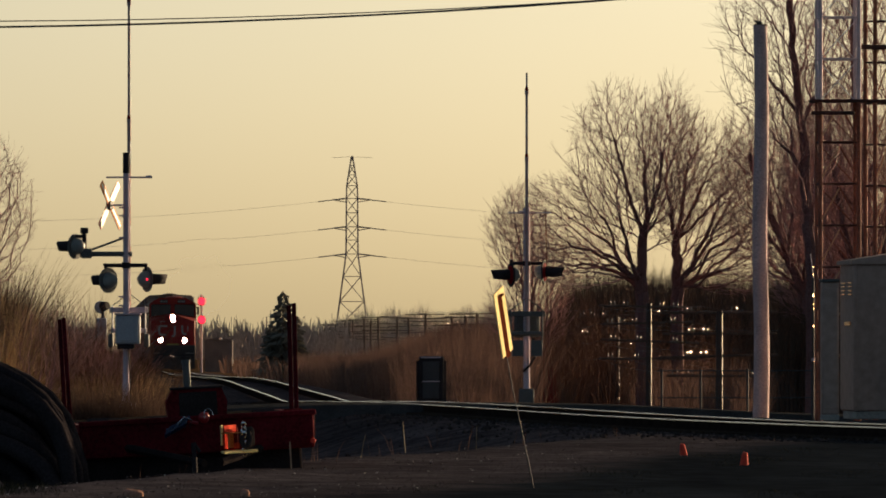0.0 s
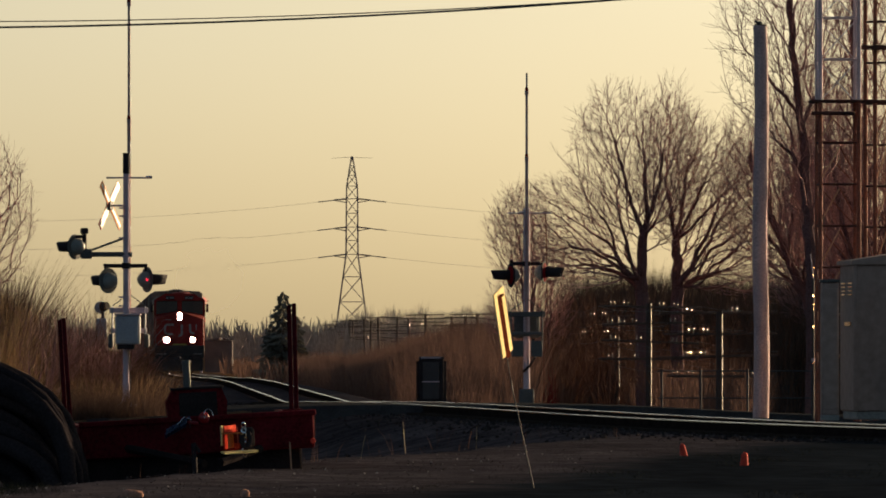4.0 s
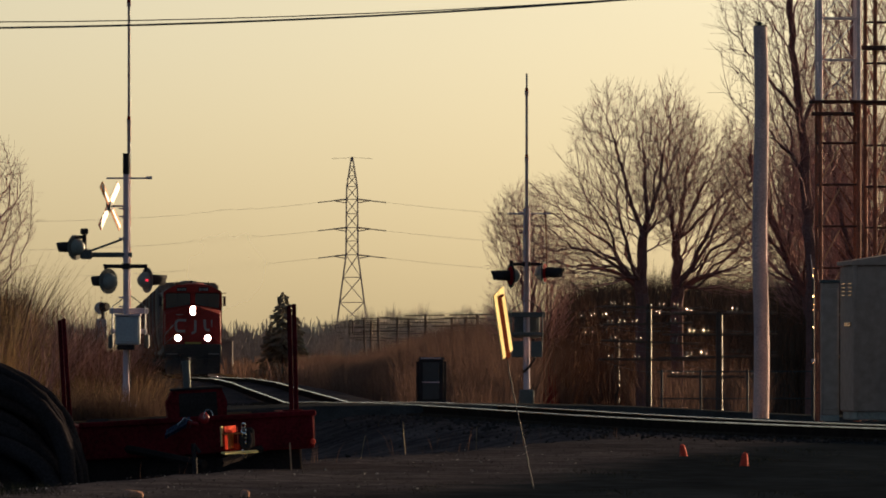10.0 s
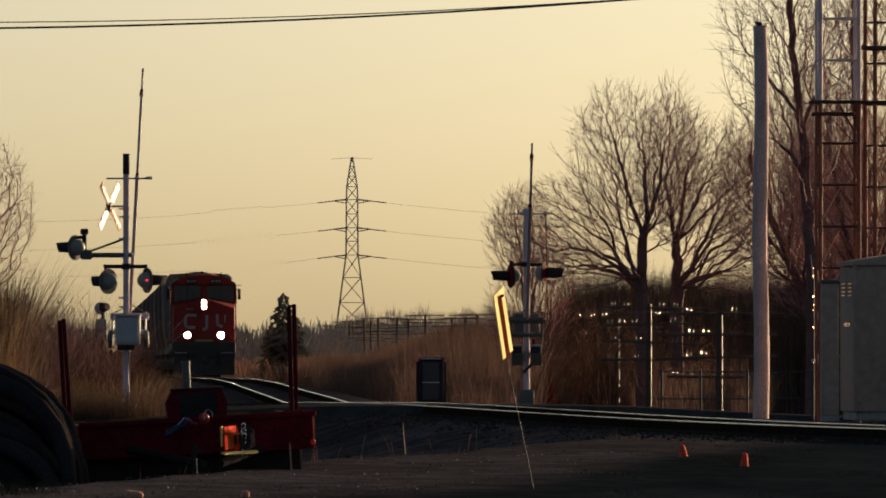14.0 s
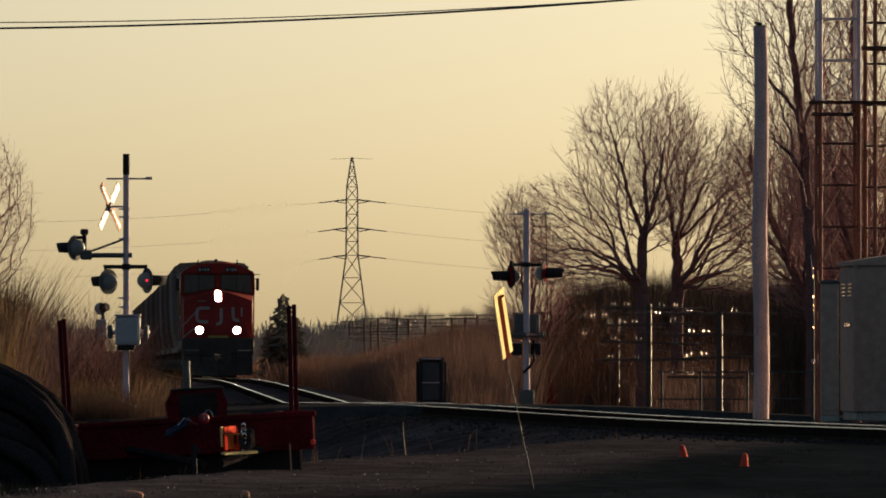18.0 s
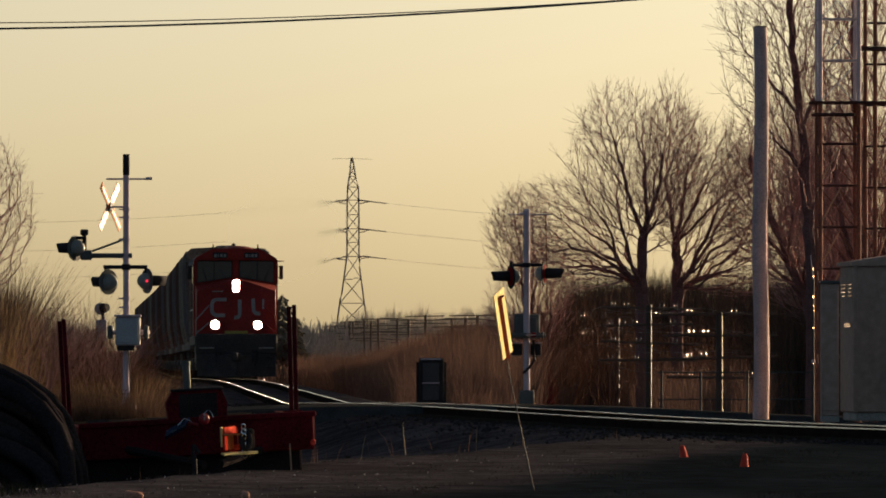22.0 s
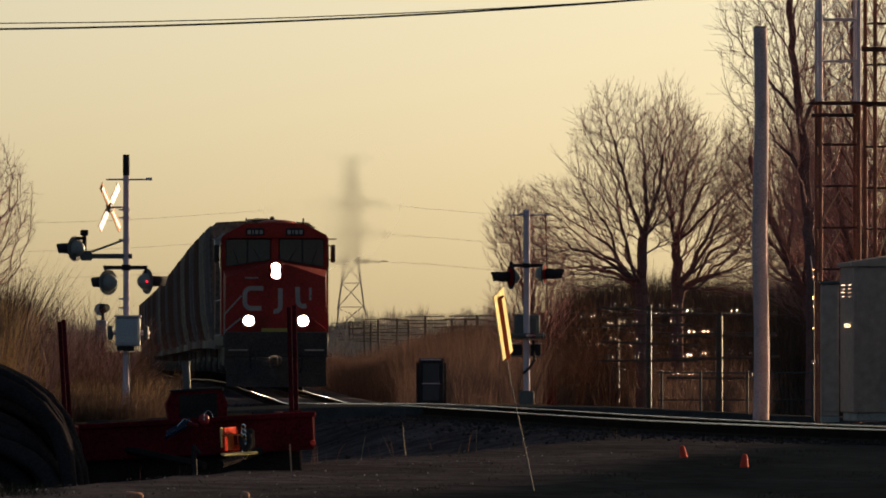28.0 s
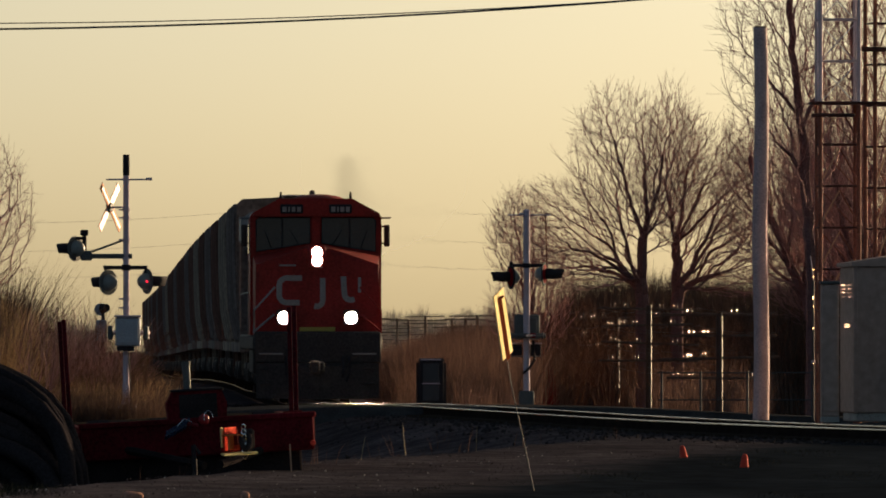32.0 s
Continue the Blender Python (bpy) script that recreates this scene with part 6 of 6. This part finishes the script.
def zone_grass(rng):
    y = rng.uniform(94, 160)
    x = rng.uniform(-0.3, 0.046 * y)
    k = noise.noise((x * 0.9, y * 0.12, 8))
    return (x, y, 0.7 + k) if k > -0.05 and y < 106 + 10 * x and y < edge_y(x) else None


blades("grass", GRASS, "short dull grass tufts in gravel", 26000, 4, zone_grass, 0.03, 0.09, 0.010, 0.6)


def zone_corner(rng):
    y = rng.uniform(96, 104)
    x = -0.0437 * y + abs(rng.gauss(0, 0.5))
    k = 1.0 - 0.75 * smooth(-0.0437 * y, -0.0437 * y + 1.1, x)
    return x, y, k


blades("dry_grass", GRASS, "short dull grass at the edge of the yard", 1500, 19, zone_corner, 0.05, 0.16, 0.006, 0.35)


def zone_verge(rng):
    x = rng.uniform(-3.5, 4.0)
    y = edge_y(x) + rng.uniform(-2, 40)
    tx, _ = track_x(max(y, 92))
    return (x, y, 1.0) if abs(x - tx) > 3 and y < 204 else None


blades("verge_weeds", BRUSH, "sparse dry weeds along the ditch", 110, 6, zone_verge, 0.15, 0.55, 0.008, 0.25)


def shrubs():
    rng = random.Random(17)
    for i in range(77):
        if i >= 66:
            y = rng.uniform(306, 345)
            x = rng.uniform(0.0075, 0.0175) * y
            h = rng.uniform(2.6, 4.0)
        elif i < 30:
            y = rng.uniform(212, 240)
            x = rng.uniform(-0.0445, -0.0325) * y
            h = rng.uniform(1.7, 3.0) + 1.2 * smooth(-0.040, -0.043, x / y)
        else:
            y = rng.uniform(255, 380)
            x = rng.uniform(0.004 * y, 0.046 * y)
            h = rng.uniform(1.2, 2.2) + 1.6 * smooth(0.012, 0.03, x / y)
        h = max(h, 0.9)
        twigs = S()
        for k in range(12):
            a = rng.uniform(0, math.tau)
            grow(rng, twigs, twigs, Vector((0.2 * math.cos(a), 0.2 * math.sin(a), 0)), Vector((0.5 * math.cos(a), 0.5 * math.sin(a), 1)).normalized(), h * rng.uniform(0.4, 0.6), 0.02, 2, 4, 0.5, 0.06)
        ob = solid("shrub", twigs, TWIG if i < 12 else STICK, "bare brown twiggy shrub", "shrub", "bare shrubs")
        ob.matrix_world = pose(x, y, ground_z(x, y) - 0.1)


shrubs()


def conifer(rng, s, x, y, z, h, w):
    """A ragged spruce: whorls of drooping sprays."""
    s.rod((x, y, z), (x, y, z + h * 0.95), 0.03 * w + 0.05, 0.02, 5)
    n = int(16 + h * 5)
    for k in range(n):
        f = k / n
        zz = z + h * (0.12 + 0.86 * f)
        rad = w * (1 - f) ** 0.62 * rng.uniform(0.45, 1.2) + 0.06
        for j in range(9):
            a = rng.uniform(0, math.tau)
            q = Vector((x + rad * math.cos(a), y + rad * math.sin(a), zz - 0.25 * rad + rng.uniform(-0.1, 0.1)))
            o = len(s.v)
            side = Vector((-math.sin(a), math.cos(a), 0)) * rad * rng.uniform(0.08, 0.2)
            s.v += [Vector((x, y, zz + 0.1)), q + side, q + Vector((0, 0, -0.12 * h / 5)), q - side, q + Vector((math.cos(a), math.sin(a), 0.1)) * 0.2 * rad]
            s.f += [(o, o + 1, o + 4), (o, o + 4, o + 3), (o, o + 2, o + 1), (o, o + 3, o + 2)]


def spruce():
    t = thing("spruce", -9.45, 600, ground_z(-9.45, 600), "dark ragged spruce standing above the field", "tree")
    s = S()
    conifer(random.Random(3), s, 0, 0, 0, 5.4, 1.35)
    conifer(random.Random(4), s, 0.75, 0.4, 0, 3.9, 1.0)
    conifer(random.Random(5), s, -0.75, 0.3, 0, 3.4, 0.95)
    part("crown", s, PINE, t)
    part("trunk", S().rod((0, 0, 0), (0, 0, 3.5), 0.12, 0.05, 8), BARK, t)


spruce()


def far_woods():
    rng = random.Random(8)
    s, b = S(), S()
    for i in range(640):
        y = rng.uniform(880, 1150)
        x = rng.uniform(-70, 70)
        if abs(x - track_x(y)[0]) < 5:
            continue
        h = 4.25 + 1.3 * rng.random() ** 2 + 0.5 * noise.noise((x * 0.15, 0, 0)) + 0.6 * (y - 880) / 270
        if rng.random() < 0.06:
            conifer(rng, s, x, y, -1.1, h * rng.uniform(0.7, 0.98), h * 0.17)
        else:
            for k in range(32):
                p = Vector((x + rng.gauss(0, h * 0.08), y, -1.1 + h * rng.uniform(0.1, 0.5)))
                b.rod(p, p + Vector((rng.gauss(0, 0.35), 0.1, rng.uniform(0.2, 0.5) * h)), 0.065, 0.02, 3, False)
    tagged(new("far_woods", s.mesh("far_woods", PINE, False, False)), "dark line of distant conifers", "woods", "", "stuff")
    tagged(new("far_bare_woods", b.mesh("far_bare_woods", HAZEWOOD, False, False)), "distant bare trees along the horizon", "woods", "", "stuff")


far_woods()


# ---- bird ----
def bird():
    t = thing("bird", 5.92, 190, 7.16, "small dark bird that takes off from the pole", "bird")
    part("body", S().dome((0, 0, 0.02), 0.06, 0.035, 0.035, 10, 6).dome((-0.062, 0, 0.045), 0.024, 0.022, 0.022, 8, 5).rod((-0.08, 0, 0.045), (-0.105, 0, 0.04), 0.007, 0.001, 5)
         .box(0.04, 0.12, -0.016, 0.016, 0.005, 0.012), FEATHER, t)
    wings = []
    for s_ in (-1, 1):
        w = S()
        w.v = [Vector(p) for p in ((-0.035, 0, 0), (0.04, 0, 0), (0.05, s_ * 0.09, 0), (0.01, s_ * 0.17, 0), (-0.03, s_ * 0.10, 0.004),
                                   (-0.035, 0, 0.007), (0.04, 0, 0.007), (0.05, s_ * 0.09, 0.007), (0.01, s_ * 0.17, 0.004), (-0.03, s_ * 0.10, 0.011))]
        w.f = [(0, 1, 2, 3, 4), (5, 9, 8, 7, 6), (0, 5, 6, 1), (1, 6, 7, 2), (2, 7, 8, 3), (3, 8, 9, 4), (4, 9, 5, 0)]
        ob = part("wing", w, FEATHER, t)
        ob.location = (0, s_ * 0.02, 0.045)
        wings.append(ob)
    return t, wings


BIRD, WINGS = bird()

# ---- sleepers and stones, last ----
def sleepers():
    me = S().box(-1.25, 1.25, -0.115, 0.115, -0.30, -0.155, 0.015).mesh("sleeper", TIE)
    for k in range(190):
        y = 150 + 0.58 * k
        if 204.5 < y < 213.5:
            continue
        x, sl = track_x(y)
        ob = new("sleeper", me)
        ob.parent = TRACK
        ob.matrix_world = pose(x, y, rail_z(y), 0, 0, math.degrees(math.atan(sl)))


sleepers()


def stones(name, material, label, count, seed, zone, lo, hi):
    rng = random.Random(seed)
    s = S()
    for _ in range(count):
        got = zone(rng)
        if not got:
            continue
        x, y = got
        r = lo + (hi - lo) * rng.random() ** 3
        z = ground_z(x, y) + r * 0.25
        o = len(s.v)
        for p in ((1, 0, 0), (0, 1, 0), (-1, 0, 0), (0, -1, 0), (0, 0, 1), (0, 0, -1)):
            s.v.append(Vector((x, y, z)) + Vector([c * r * rng.uniform(0.6, 1.2) for c in p]) + Vector((rng.uniform(-0.3, 0.3) * r, rng.uniform(-0.3, 0.3) * r, 0)))
        s.f += [(o, o + 1, o + 4), (o + 1, o + 2, o + 4), (o + 2, o + 3, o + 4), (o + 3, o, o + 4), (o + 1, o, o + 5), (o + 2, o + 1, o + 5), (o + 3, o + 2, o + 5), (o, o + 3, o + 5)]
    ob = new(name, s.mesh(name, material, False, False))
    return tagged(ob, label, "stones", "", "stuff")


def zone_yard(rng):
    y = 93 + 65 * rng.random() ** 1.3
    x = rng.uniform(-0.046 * y, 0.046 * y)
    return (x, y) if y < edge_y(x) + 3 else None


def zone_bed(rng):
    y = 150 + 110 * rng.random()
    if 204.5 < y < 213.8:
        return None
    tx, _ = track_x(y)
    return tx + rng.gauss(0, 1.6), y


def zone_strip(rng):
    got = zone_yard(rng)
    return got if got and got[1] > 104 + 10 * got[0] else None


stones("gravel_stones", STONE, "loose grey gravel stones", 9000, 41, zone_strip, 0.004, 0.013)
stones("pale_pebbles", GLINTSTONE, "few pebbles coloured pale to stand for glints in the gravel", 620, 43, zone_strip, 0.004, 0.017)
stones("ballast_stones", BALLAST, "grey ballast stones of the track bed", 10500, 42, zone_bed, 0.02, 0.05)


def run(length, behind, t):
    """The pose of a vehicle whose front coupler is that far behind the engine's front at t seconds."""
    y = 238.6 + 13.56 * (32 - t) + behind
    za, zb = rail_z(y + 3), rail_z(y + length - 3)
    x = -2.96 - SLOPE * (y - 239.4)
    up = math.degrees(math.atan2(zb - za, length - 6))
    return Matrix.Translation((x, y, za - 3 * (zb - za) / (length - 6))) @ pose(0, 0, 0, 0, 0, math.degrees(math.atan(SLOPE))) @ pose(0, 0, 0, up)


def motions():
    times = [2.0 * k for k in range(17)]
    walk(LOCO, [(t, run(22.3, 0, t)) for t in times])
    walk(HAZE, [(t, run(22.3, 0, t)) for t in times])
    for i, car in enumerate(CARS):
        walk(car, [(t, run(18.0, 22.5 + 18.2 * i, t)) for t in times])
    drop = ((0, 0), (11.2, 0), (11.6, 2), (12, 7), (12.5, 16), (13, 26.5), (13.5, 34.5), (14, 42), (14.5, 50), (15.5, 66), (16.5, 82), (17, 88), (17.4, 90), (32, 90))
    x, y, z = GATE_NEAR.location
    walk(GATE_NEAR, [(t, pose(x, y, z) @ pose(0, 0, 0, 0, 0, -1.6) @ pose(0, 0, 0, -a)) for t, a in drop])
    x, y, z = GATE_FAR.location
    drop_far = ((0, 0), (11.2, 0), (11.6, 3), (12, 9.5), (12.5, 19.5), (13, 28), (13.5, 36), (14, 44), (14.5, 52), (15.5, 67), (16.5, 82), (17, 88), (17.4, 90), (32, 90))
    walk(GATE_FAR, [(t, pose(x, y, z) @ pose(0, 0, 0, 0, 0, 1.2) @ pose(0, 0, 0, a)) for t, a in drop_far])

    # the bird sits on the pole, then flies off to the left
    flight = ((18.05, 1341, 39), (18.1, 1331, 40), (18.2, 1305, 50), (18.3, 1274, 66), (18.4, 1233, 81), (18.6, 1136, 119), (18.8, 1019, 182),
              (19.0, 888, 246), (19.2, 742, 319), (19.5, 493, 430), (20.0, 60, 600))
    rows = [(0, pose(5.92, 190, 7.18)), (18.0, pose(5.92, 190, 7.18))]
    for t, u, v in flight:
        rows.append((t, pose((u - 784) * 190 / 17956, 190, 1.17 + (611.9 - v) * 190 / 17956, 0, -22, 8)))
    down = ground_z(-11.5, 190) + 0.02
    rows.append((20.4, pose(-11.5, 190, down, 0, 0, 8)))
    rows.append((32, pose(-11.5, 190, down, 0, 0, 8)))
    walk(BIRD, rows)
    for w, s_ in zip(WINGS, (-1, 1)):
        x, y, z = w.location
        rest = pose(x, y, z, -s_ * 82, 0, 0)
        beats = [(0, rest), (18.0, rest)]
        for k in range(21):
            beats.append((18.1 + 0.1 * k, pose(x, y, z, s_ * (42 if k % 2 else -38), 0, 0)))
        beats += [(20.4, rest), (32, rest)]
        walk(w, beats)


motions()
